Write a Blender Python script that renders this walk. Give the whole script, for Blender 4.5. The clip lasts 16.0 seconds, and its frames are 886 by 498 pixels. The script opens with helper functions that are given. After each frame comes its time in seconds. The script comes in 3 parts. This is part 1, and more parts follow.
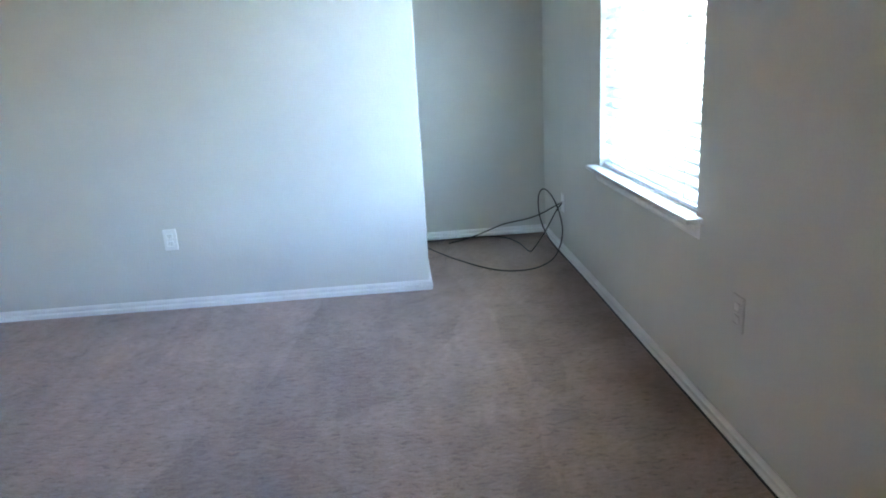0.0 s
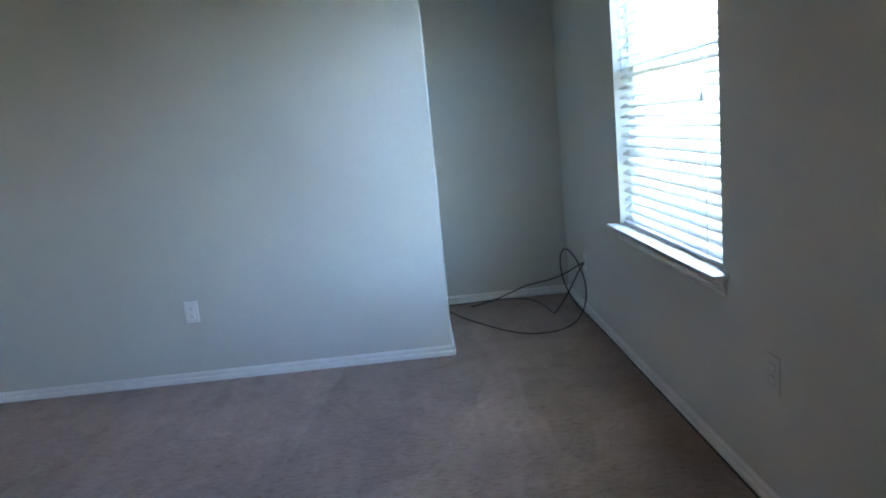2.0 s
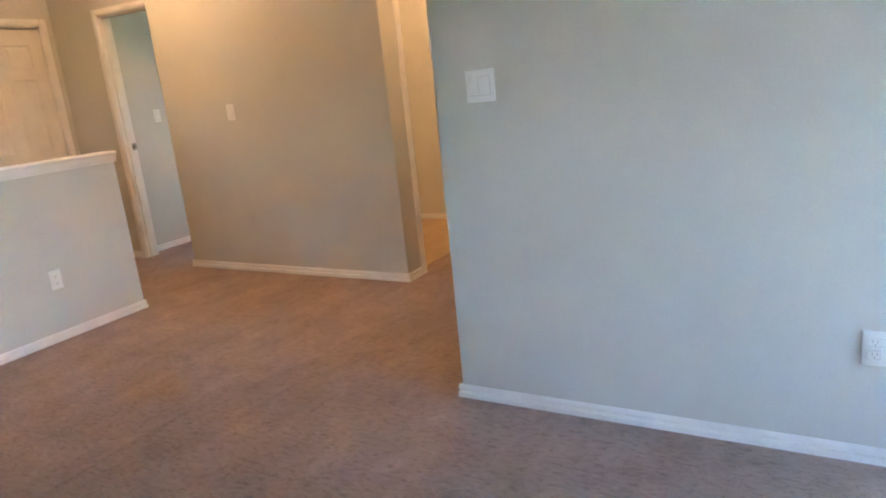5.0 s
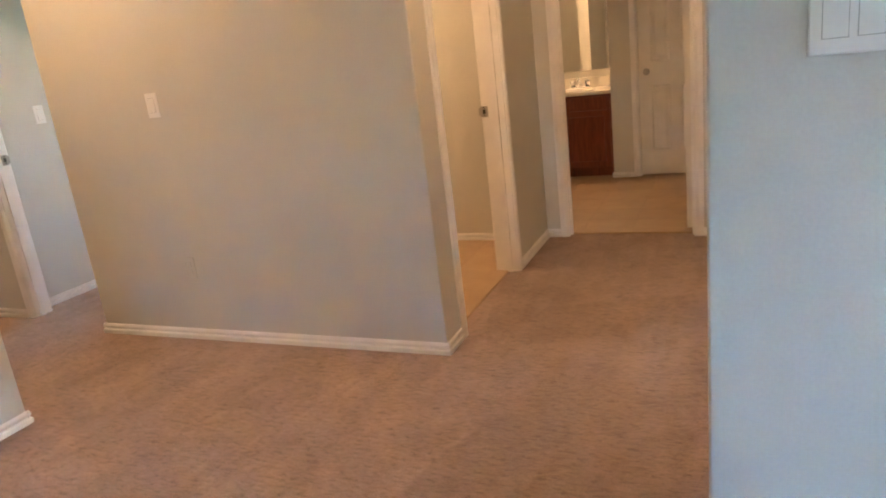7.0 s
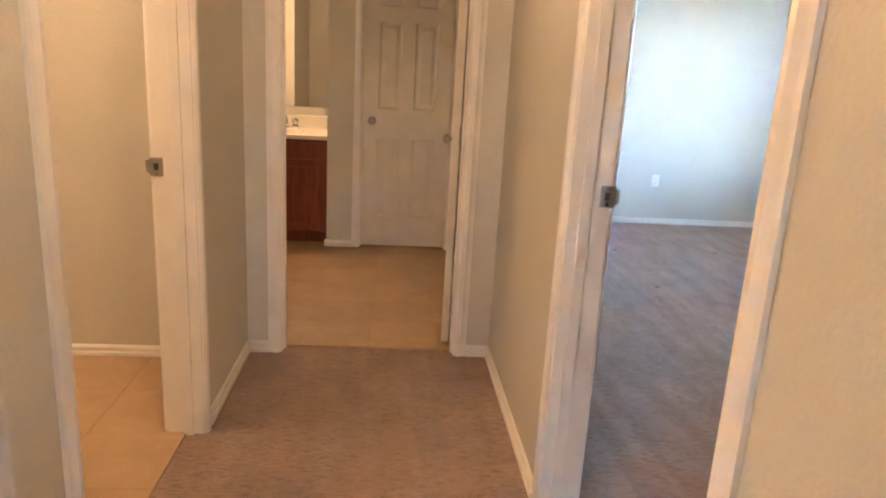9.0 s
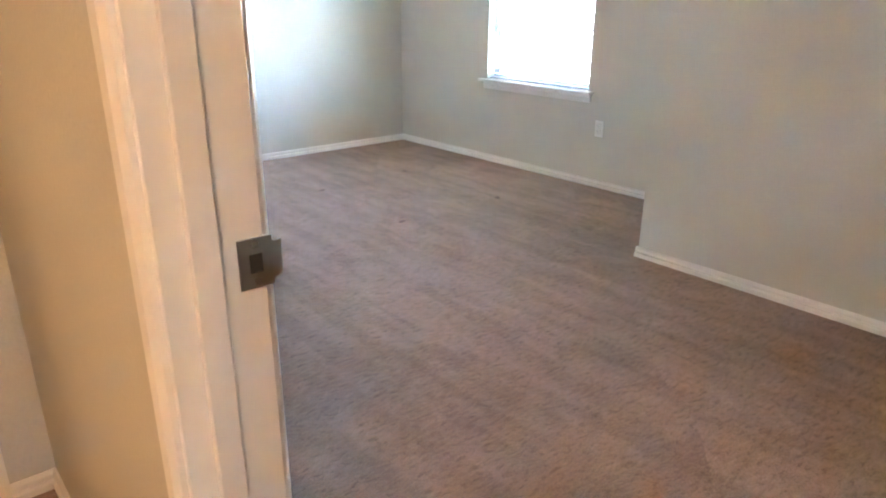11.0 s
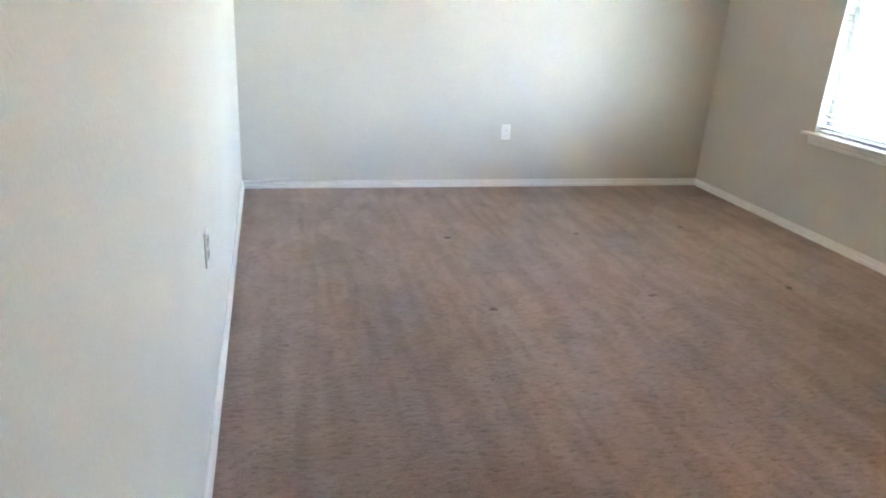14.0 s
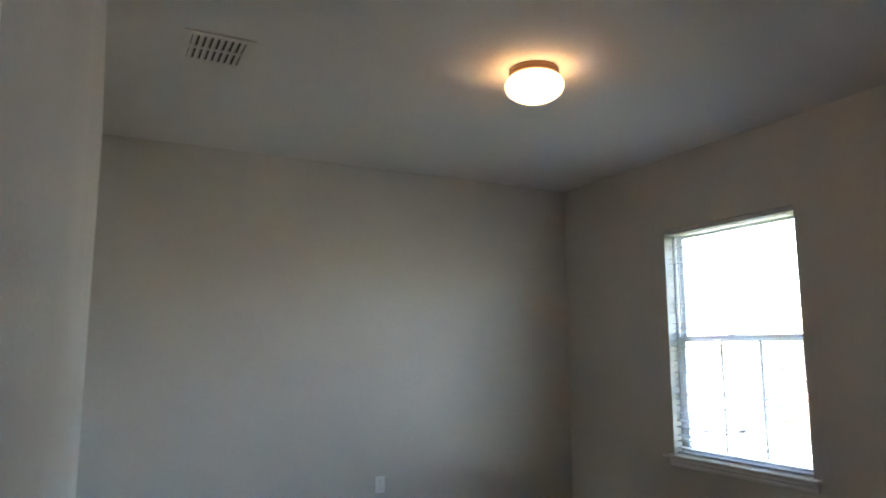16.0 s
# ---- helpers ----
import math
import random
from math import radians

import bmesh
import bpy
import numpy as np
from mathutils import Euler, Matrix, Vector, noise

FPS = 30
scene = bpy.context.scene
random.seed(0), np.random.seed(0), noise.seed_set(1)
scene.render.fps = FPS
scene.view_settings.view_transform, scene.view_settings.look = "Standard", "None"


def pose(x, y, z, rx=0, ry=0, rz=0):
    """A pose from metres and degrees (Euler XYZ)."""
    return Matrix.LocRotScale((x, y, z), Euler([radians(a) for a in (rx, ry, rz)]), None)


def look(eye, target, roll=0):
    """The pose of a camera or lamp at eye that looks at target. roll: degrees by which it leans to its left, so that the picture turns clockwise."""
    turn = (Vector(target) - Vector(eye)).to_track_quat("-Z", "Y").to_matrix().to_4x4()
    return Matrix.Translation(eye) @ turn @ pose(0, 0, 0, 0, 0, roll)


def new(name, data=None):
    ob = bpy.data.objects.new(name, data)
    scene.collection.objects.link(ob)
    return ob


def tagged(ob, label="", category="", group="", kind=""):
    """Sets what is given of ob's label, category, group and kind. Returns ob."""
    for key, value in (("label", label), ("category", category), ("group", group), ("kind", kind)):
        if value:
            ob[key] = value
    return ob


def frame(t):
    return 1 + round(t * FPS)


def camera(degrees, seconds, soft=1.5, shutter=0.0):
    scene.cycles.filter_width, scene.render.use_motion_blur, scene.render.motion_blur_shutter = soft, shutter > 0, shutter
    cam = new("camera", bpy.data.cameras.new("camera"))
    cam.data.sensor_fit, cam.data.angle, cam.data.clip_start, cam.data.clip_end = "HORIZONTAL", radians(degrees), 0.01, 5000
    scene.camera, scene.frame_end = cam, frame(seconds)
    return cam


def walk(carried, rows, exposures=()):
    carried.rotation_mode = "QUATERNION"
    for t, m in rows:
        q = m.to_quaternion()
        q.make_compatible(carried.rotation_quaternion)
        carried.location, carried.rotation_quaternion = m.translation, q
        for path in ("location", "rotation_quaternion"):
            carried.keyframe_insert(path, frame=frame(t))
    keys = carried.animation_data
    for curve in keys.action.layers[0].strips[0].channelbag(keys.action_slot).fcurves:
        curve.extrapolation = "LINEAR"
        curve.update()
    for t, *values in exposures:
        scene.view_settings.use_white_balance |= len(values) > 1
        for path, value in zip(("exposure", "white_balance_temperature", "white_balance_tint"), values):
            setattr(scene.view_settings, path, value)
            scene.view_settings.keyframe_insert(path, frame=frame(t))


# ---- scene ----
cam = camera(66.4, 16.0, soft=2.0)
EXPOSURE = [(0, 6.55, 6150, 6), (0.5, 5.95, 6050, 6), (1, 5.6, 6050, 6), (1.5, 5.45, 6000, 6), (2, 5.6, 6000, 6), (2.5, 5.8, 6050, 6), (3, 6.0, 6050, 6),
            (3.5, 6.2, 6200, 7), (4, 6.3, 6350, 8), (4.5, 6.55, 6450, 9), (7, 7.0, 6050, 10), (7.5, 7.15, 5950, 10), (8, 7.2, 5900, 10), (8.5, 7.25, 5900, 10),
            (9, 7.25, 5850, 10), (9.5, 7.35, 5800, 10), (10, 7.3, 5900, 10), (12.5, 7.7, 6700, 11), (13, 7.65, 6950, 11), (13.5, 7.45, 6900, 11),
            (14, 7.05, 6900, 11), (14.5, 6.7, 6900, 11), (15, 6.3, 6900, 11), (15.5, 5.5, 6800, 11), (16, 5.1, 6600, 11)]
PATH = [
    (0, (2.727, -3.625, 1.253), (2.833, -1.704, 0.709), -3.4),
    (0.5, (2.735, -3.641, 1.271), (2.78, -1.659, 1.01), -4.1),
    (1, (2.752, -3.648, 1.27), (2.814, -1.653, 1.137), -4.5),
    (1.5, (2.763, -3.623, 1.244), (2.825, -1.642, 0.977), -5.2),
    (2, (2.751, -3.586, 1.252), (2.801, -1.619, 0.892), -5.6),
    (2.5, (2.723, -3.513, 1.247), (2.733, -1.55, 0.861), -4.8),
    (3, (2.591, -3.466, 1.227), (2.52, -1.507, 0.826), -4.8),
    (3.5, (2.263, -3.29, 1.147), (2.081, -1.334, 0.772), -3.3),
    (4, (1.99, -2.869, 1.347), (1.24, -1.076, 0.877), 0.0),
    (4.5, (1.623, -2.552, 1.304), (0.584, -0.935, 0.752), -2.2),
    (4.7, (1.502, -2.452, 1.33), (0.5, -0.795, 0.828), -5.1),
    (6.8, (0.136, -1.268, 1.262), (-0.735, 0.455, 0.735), -5.4),
    (7, (0.034, -1.176, 1.280), (-0.744, 0.585, 0.737), -6.8),
    (7.5, (-0.150, -0.801, 1.317), (-0.730, 1.054, 0.844), -2.2),
    (8, (-0.352, -0.464, 1.293), (-0.714, 1.432, 0.768), 1.7),
    (8.5, (-0.453, -0.079, 1.27), (-0.511, 1.851, 0.751), -0.4),
    (9, (-0.487, 0.288, 1.29), (-0.329, 2.219, 0.793), 3.2),
    (9.5, (-0.48, 0.627, 1.239), (0.129, 2.47, 0.757), -1.5),
    (10, (-0.353, 0.994, 1.233), (0.441, 2.735, 0.653), 3.1),
    (10.2, (-0.293, 1.097, 1.233), (0.643, 2.757, 0.625), 3.3),
    (12.3, (0.02, 1.704, 1.345), (1.335, 2.926, 0.478), 2.5),
    (12.5, (0.126, 1.724, 1.317), (1.385, 2.972, 0.391), 6.8),
    (13, (0.278, 1.748, 1.299), (1.153, 3.286, 0.366), 7.4),
    (13.5, (0.320, 1.759, 1.321), (0.949, 3.464, 0.487), 4.9),
    (14, (0.319, 1.785, 1.357), (0.803, 3.594, 0.655), 3.6),
    (14.5, (0.316, 1.83, 1.376), (0.845, 3.694, 0.88), 1.7),
    (15, (0.304, 1.836, 1.425), (1.028, 3.68, 1.148), -2.3),
    (15.5, (0.187, 1.864, 1.412), (1.041, 3.670, 1.427), -0.1),
    (16, (0.161, 1.908, 1.378), (1.057, 3.669, 1.669), -0.1),
]
walk(cam, [(t, look(eye, target, roll)) for t, eye, target, roll in PATH], EXPOSURE)

# ---- world, sun, exposure ----
world = bpy.data.worlds.new("sky_world")
scene.world = world
world.use_nodes = True
wn = world.node_tree
sky = wn.nodes.new("ShaderNodeTexSky")
sky.sky_type = "NISHITA"
sky.sun_disc = False
sky.sun_elevation = radians(50)
sky.sun_rotation = radians(289)
sky.air_density = 1.0
sky.dust_density = 2.5
wn.links.new(sky.outputs[0], wn.nodes["Background"].inputs["Color"])
wn.nodes["Background"].inputs["Strength"].default_value = 0.15
sun_data = bpy.data.lights.new("sun", "SUN")
sun_data.energy = 2.2
sun_data.angle = radians(0.6)
sun_data.color = (1.0, 0.95, 0.88)
sun = new("sun", sun_data)
sun.matrix_world = look((-40, 14, 50), (0, 0, 0))

WARM = (1.0, 0.56, 0.26)

# ---- materials ----
def material(name, base=(0.5, 0.5, 0.5), rough=0.5, metal=0.0):
    m = bpy.data.materials.new(name)
    m.use_nodes = True
    b = m.node_tree.nodes["Principled BSDF"]
    b.inputs["Base Color"].default_value = (*base, 1)
    b.inputs["Roughness"].default_value = rough
    b.inputs["Metallic"].default_value = metal
    return m, m.node_tree, b


def coords(nt, scale=(1, 1, 1), turn=0.0):
    geo = nt.nodes.new("ShaderNodeNewGeometry")
    mp = nt.nodes.new("ShaderNodeMapping")
    mp.inputs["Scale"].default_value = scale
    mp.inputs["Rotation"].default_value = (0, 0, radians(turn))
    nt.links.new(geo.outputs["Position"], mp.inputs["Vector"])
    return mp.outputs[0]


def noise_node(nt, vec, scale, detail=3.0, rough=0.55, distort=0.0):
    n = nt.nodes.new("ShaderNodeTexNoise")
    n.inputs["Scale"].default_value = scale
    n.inputs["Detail"].default_value = detail
    n.inputs["Roughness"].default_value = rough
    n.inputs["Distortion"].default_value = distort
    nt.links.new(vec, n.inputs["Vector"])
    return n.outputs["Fac"]


def ramp(nt, fac, stops):
    r = nt.nodes.new("ShaderNodeValToRGB")
    while len(r.color_ramp.elements) < len(stops):
        r.color_ramp.elements.new(0.5)
    for e, (p, c) in zip(r.color_ramp.elements, stops):
        e.position, e.color = p, (*c, 1)
    nt.links.new(fac, r.inputs[0])
    return r.outputs[0]


def mix(nt, kind, fac, a, b):
    n = nt.nodes.new("ShaderNodeMix")
    n.data_type, n.blend_type = "RGBA", kind
    n.inputs[0].default_value = fac
    nt.links.new(a, n.inputs[6])
    nt.links.new(b, n.inputs[7])
    return n.outputs[2]


def bump(nt, bsdf, height, strength, distance, below=None):
    n = nt.nodes.new("ShaderNodeBump")
    n.inputs["Strength"].default_value = strength
    n.inputs["Distance"].default_value = distance
    nt.links.new(height, n.inputs["Height"])
    if below:
        nt.links.new(below, n.inputs["Normal"])
    nt.links.new(n.outputs[0], bsdf.inputs["Normal"])
    return n.outputs[0]


def grey(v):
    return (v, v, v)


def paint_material(name, base, rough, mottled=0.06, peel=0.35):
    """Rolled wall paint over orange-peel drywall texture."""
    m, nt, b = material(name, base, rough)
    v = coords(nt)
    soft = ramp(nt, noise_node(nt, v, 1.3, 4), [(0.3, tuple(c * (1 - mottled) for c in base)), (0.7, tuple(min(1, c * (1 + mottled * 0.5)) for c in base))])
    fine = ramp(nt, noise_node(nt, v, 140, 2), [(0.3, grey(0.95)), (0.7, grey(1.0))])
    nt.links.new(mix(nt, "MULTIPLY", 1.0, soft, fine), b.inputs["Base Color"])
    bump(nt, b, noise_node(nt, v, 85, 3, 0.5), peel, 0.004)
    return m


def carpet_material(name, base, turns, size=1.0, lanes=1.0):
    """Cut-pile carpet: tufts, trodden patches and vacuum lanes lying in several directions."""
    m, nt, b = material(name, base, 1.0)
    b.inputs["Sheen Weight"].default_value = 0.2
    b.inputs["Sheen Roughness"].default_value = 0.6
    b.inputs["Specular IOR Level"].default_value = 0.1
    v = coords(nt)

    def laid(turn, across, seed):
        w = noise_node(nt, coords(nt, (across, 1.0, 1), turn), 1.0 + seed, 2, 0.5, 0.3)
        return ramp(nt, w, [(0.40, grey(1 - 0.24 * lanes)), (0.47, grey(1 - 0.06 * lanes)), (0.53, grey(1 + 0.04 * lanes)), (0.60, grey(1 + 0.17 * lanes))])
    pick = nt.nodes.new("ShaderNodeTexVoronoi")
    pick.inputs["Scale"].default_value = 0.75 * size
    warp = nt.nodes.new("ShaderNodeTexNoise")
    warp.inputs["Scale"].default_value = 1.1
    warp.inputs["Detail"].default_value = 2
    nt.links.new(v, warp.inputs["Vector"])
    nt.links.new(mix(nt, "LINEAR_LIGHT", 0.12, coords(nt, (1.5, 0.7, 0), 14), warp.outputs["Color"]), pick.inputs["Vector"])
    sep = nt.nodes.new("ShaderNodeSeparateColor")
    nt.links.new(pick.outputs["Color"], sep.inputs[0])
    lane = laid(turns[0], 11, 0.0)
    for k, (turn, lo, chan) in enumerate(((turns[1], 0.52, 0), (turns[2], 0.72, 1))):
        where = nt.nodes.new("ShaderNodeMix")
        where.data_type = "RGBA"
        nt.links.new(ramp(nt, sep.outputs[chan], [(lo, grey(0.0)), (lo + 0.03, grey(1.0))]), where.inputs[0])
        nt.links.new(lane, where.inputs[6])
        nt.links.new(laid(turn, 9 - 2 * k, 0.13 + 0.2 * k), where.inputs[7])
        lane = where.outputs[2]
    nap = ramp(nt, sep.outputs[2], [(0.0, grey(0.91)), (1.0, grey(1.09))])
    trod = ramp(nt, noise_node(nt, v, 4.2, 5, 0.62, 0.9), [(0.36, grey(0.82)), (0.5, grey(0.99)), (0.66, grey(1.14))])
    wide = ramp(nt, noise_node(nt, v, 0.9, 3, 0.5, 0.4), [(0.35, grey(0.92)), (0.65, grey(1.06))])
    clump_fac = noise_node(nt, coords(nt, (0.42, 1.0, 1.0), 6), 62, 4, 0.66, 0.5)
    clump = ramp(nt, clump_fac, [(0.33, grey(0.5)), (0.45, grey(0.94)), (0.66, grey(1.2))])
    tuft_fac = noise_node(nt, v, 170, 3, 0.7)
    tuft = ramp(nt, tuft_fac, [(0.3, tuple(c * 0.72 for c in base)), (0.5, base), (0.72, tuple(c * 1.24 for c in base))])
    c = mix(nt, "MULTIPLY", 1.0, tuft, lane)
    c = mix(nt, "MULTIPLY", 1.0, c, nap)
    c = mix(nt, "MULTIPLY", 0.75, c, trod)
    c = mix(nt, "MULTIPLY", 1.0, c, wide)
    c = mix(nt, "MULTIPLY", 0.68, c, clump)
    nt.links.new(c, b.inputs["Base Color"])
    low = bump(nt, b, clump_fac, 0.7, 0.014)
    bump(nt, b, tuft_fac, 0.7, 0.006, low)
    return m


def trim_material(name, base, rough=0.35):
    m, nt, b = material(name, base, rough)
    v = coords(nt)
    nt.links.new(ramp(nt, noise_node(nt, v, 7, 5), [(0.3, tuple(c * 0.92 for c in base)), (0.65, base)]), b.inputs["Base Color"])
    bump(nt, b, noise_node(nt, v, 60, 3), 0.12, 0.002)
    return m


WALL = paint_material("wall_paint_offwhite", (0.63, 0.62, 0.57), 0.55)
CEILING = paint_material("ceiling_paint", (0.74, 0.73, 0.70), 0.85, 0.03, 0.6)
CARPET = carpet_material("carpet_taupe", (0.32, 0.225, 0.183), (62, 20, 118), 1.3, 0.22)
CARPET_BED = carpet_material("carpet_taupe_vacuumed", (0.32, 0.225, 0.183), (2, 33, -38), 1.0, 0.45)
TRIM = trim_material("trim_gloss_white", (0.86, 0.85, 0.83), 0.3)
DOORPAINT = trim_material("door_semi_gloss", (0.80, 0.77, 0.71), 0.38)
PLATE = material("plate_plastic_white", (0.82, 0.82, 0.8), 0.3)[0]
SLOT_GREY = material("outlet_slot", (0.3, 0.29, 0.27), 0.6)[0]
SLOT = material("dark_slot", (0.03, 0.03, 0.03), 0.6)[0]
VINYL = trim_material("window_vinyl", (0.8, 0.8, 0.8), 0.35)
SLAT = trim_material("blind_slat_white", (0.72, 0.74, 0.75), 0.35)
CORD = material("blind_cord", (0.6, 0.62, 0.62), 0.7)[0]
NICKEL = material("satin_nickel", (0.42, 0.40, 0.37), 0.34, 1.0)[0]
CHROME = material("chrome", (0.55, 0.55, 0.55), 0.14, 1.0)[0]
BLACK = material("cable_rubber_black", (0.012, 0.012, 0.013), 0.45)[0]
MIRROR = material("mirror_silver", (0.92, 0.93, 0.92), 0.01, 1.0)[0]
BRONZE = material("lamp_base_bronze", (0.30, 0.19, 0.13), 0.4, 0.7)[0]
MARBLE = trim_material("cultured_marble", (0.82, 0.79, 0.72), 0.15)

GLASS, gnt, gb = material("window_glass", (1, 1, 1), 0.0)
gb.inputs["Transmission Weight"].default_value = 1.0
gb.inputs["IOR"].default_value = 1.1

CHERRY, cnt, cb = material("cherry_wood", (0.14, 0.035, 0.018), 0.35)
cv = coords(cnt, (14, 14, 1.2))
cnt.links.new(ramp(cnt, noise_node(cnt, cv, 4, 5, 0.6, 0.6), [(0.3, (0.12, 0.026, 0.012)), (0.7, (0.24, 0.058, 0.026))]), cb.inputs["Base Color"])

TILE, tnt, tb = material("floor_tile_tan", (0.42, 0.29, 0.17), 0.4)
tv = coords(tnt)
tinfo = tnt.nodes.new("ShaderNodeObjectInfo")
tc = ramp(tnt, noise_node(tnt, tv, 5, 6, 0.65, 0.7), [(0.3, (0.37, 0.25, 0.145)), (0.7, (0.46, 0.32, 0.19))])
tvar = ramp(tnt, tinfo.outputs["Random"], [(0.0, grey(0.92)), (1.0, grey(1.04))])
tnt.links.new(mix(tnt, "MULTIPLY", 1.0, tc, tvar), tb.inputs["Base Color"])
bump(tnt, tb, noise_node(tnt, tv, 40, 3), 0.1, 0.002)
GROUT = trim_material("tile_grout", (0.37, 0.255, 0.15), 0.8)


def lamp_material(name, colour, strength):
    m, nt, b = material(name, (0.9, 0.88, 0.82), 0.3)
    b.inputs["Emission Color"].default_value = (*colour, 1)
    b.inputs["Emission Strength"].default_value = strength
    return m


LAMP = lamp_material("lamp_glass_lit", WARM, 0.28)
# glow of the added hall fill light, set to lift the dark hall walls
LAMP_HALL_FILL = lamp_material("lamp_glass_hall_fill", WARM, 0.66)
LAMP_BRIGHT = lamp_material("lamp_glass_lit_strong", WARM, 0.66)
LAMP_LANDING = lamp_material("lamp_glass_lit_landing", WARM, 0.95)
BULB = lamp_material("vanity_bulb_lit", WARM, 0.75)

GRASS, ant, ab = material("lawn", (0.09, 0.12, 0.04), 0.95)
av = coords(ant)
ant.links.new(ramp(ant, noise_node(ant, av, 0.6, 6), [(0.3, (0.07, 0.10, 0.03)), (0.7, (0.14, 0.15, 0.06))]), ab.inputs["Base Color"])
CONCRETE = trim_material("concrete_drive", (0.42, 0.41, 0.38), 0.9)
BRICK = trim_material("brick_far", (0.36, 0.24, 0.19), 0.9)
SHINGLE = trim_material("roof_shingle", (0.16, 0.15, 0.14), 0.9)
CARPAINT = material("car_paint_silver", (0.45, 0.48, 0.52), 0.25, 0.5)[0]
TYRE = material("tyre_rubber", (0.02, 0.02, 0.02), 0.8)[0]
CARGLASS = material("car_glass", (0.03, 0.04, 0.05), 0.08)[0]


# ---- mesh helpers ----
def box(bm, x0, x1, y0, y1, z0, z1):
    vs = [bm.verts.new((x, y, z)) for x in (x0, x1) for y in (y0, y1) for z in (z0, z1)]
    for f in ((0, 1, 3, 2), (4, 6, 7, 5), (0, 4, 5, 1), (2, 3, 7, 6), (0, 2, 6, 4), (1, 5, 7, 3)):
        bm.faces.new([vs[i] for i in f])
    return vs


def soft_box(bm, x0, x1, y0, y1, z0, z1, r=0.003, seg=2):
    vs = box(bm, x0, x1, y0, y1, z0, z1)
    es = list({e for v in vs for e in v.link_edges})
    bmesh.ops.bevel(bm, geom=es, offset=r, segments=seg, affect="EDGES", profile=0.5)


def extrude_profile(bm, profile, p0, p1, out, up=(0, 0, 1)):
    """A closed profile of (out, up) pairs swept straight from p0 to p1."""
    p0, p1, out, up = Vector(p0), Vector(p1), Vector(out), Vector(up)
    a = [bm.verts.new(p0 + out * u + up * w) for u, w in profile]
    b = [bm.verts.new(p1 + out * u + up * w) for u, w in profile]
    n = len(profile)
    for i in range(n):
        bm.faces.new((a[i], a[(i + 1) % n], b[(i + 1) % n], b[i]))
    bm.faces.new(a)
    bm.faces.new(list(reversed(b)))


def lathe(bm, rings, steps=24, centre=(0, 0, 0), axis="z"):
    """Rings of (radius, height) turned about an axis."""
    c = Vector(centre)
    loops = []
    for r, h in rings:
        loop = []
        for i in range(steps):
            a = 2 * math.pi * i / steps
            u, w = r * math.cos(a), r * math.sin(a)
            p = {"z": (u, w, h), "y": (u, h, w), "x": (h, u, w)}[axis]
            loop.append(bm.verts.new(c + Vector(p)))
        loops.append(loop)
    for a, b in zip(loops, loops[1:]):
        for i in range(steps):
            bm.faces.new((a[i], a[(i + 1) % steps], b[(i + 1) % steps], b[i]))
    bm.faces.new(loops[0])
    bm.faces.new(list(reversed(loops[-1])))


def finish(name, bm, mat, smooth=False):
    bmesh.ops.recalc_face_normals(bm, faces=bm.faces)
    me = bpy.data.meshes.new(name)
    bm.to_mesh(me)
    bm.free()
    me.materials.append(mat)
    if smooth:
        for p in me.polygons:
            p.use_smooth = True
    return me


def part(name, bm, mat, parent=None, label="", smooth=False):
    ob = new(name, finish(name, bm, mat, smooth))
    if parent:
        ob.parent = parent
    if label:
        ob["label"] = label
    return ob


def boxes(name, dims, mat, parent=None, label=""):
    bm = bmesh.new()
    for d in dims:
        box(bm, *d)
    return part(name, bm, mat, parent, label)


def structure(name, dims, mat, label, category="wall"):
    return tagged(boxes(name, dims, mat), label, category, kind="structure")


def thing(name, label, category, m=None, group="", kind=""):
    e = new(name)
    e.empty_display_size = 0.1
    if m is not None:
        e.matrix_world = m
    return tagged(e, label, category, group, kind)


# ---- the shell ----
H = 2.735
DOOR_H = 2.06
END_Y = 3.275      # end of the hall
FAR_Y = 6.59       # far wall of the bedroom
WIN_X = 3.735      # inner face of the outside wall
HALL_X = -1.125    # left side of the hall
V_Y = 1.372        # wall facing the loft
BATH_Y = 5.25      # wall with the linen door in the bathroom
LW = (-1.405, -0.262, 0.664, 2.215)   # loft window: y0, y1, z0, z1
BW = (4.433, 5.448, 0.652, 2.207)     # bedroom window
BD = (1.135, 2.085)                    # bedroom doorway along y
LD = (1.605, 2.52)                    # laundry doorway along y
ED = (-0.968, -0.172)                 # bathroom doorway along x
RD = (-3.98, -3.13)                   # far room doorway along x

OFF = "off-white painted drywall with orange-peel texture"
def cornered_wall(name, x0, x1, y0, y1, label):
    """A wall whose free vertical corners carry a rounded corner bead."""
    bm = bmesh.new()
    vs = box(bm, x0, x1, y0, y1, 0, H)
    es = [e for e in {e for v in vs for e in v.link_edges} if abs(e.verts[0].co.z - e.verts[1].co.z) > 1 and e.verts[0].co.y < y0 + 0.01]
    bmesh.ops.bevel(bm, geom=es, offset=0.007, segments=4, affect="EDGES", profile=0.5)
    return tagged(part(name, bm, WALL), label, "wall", kind="structure")


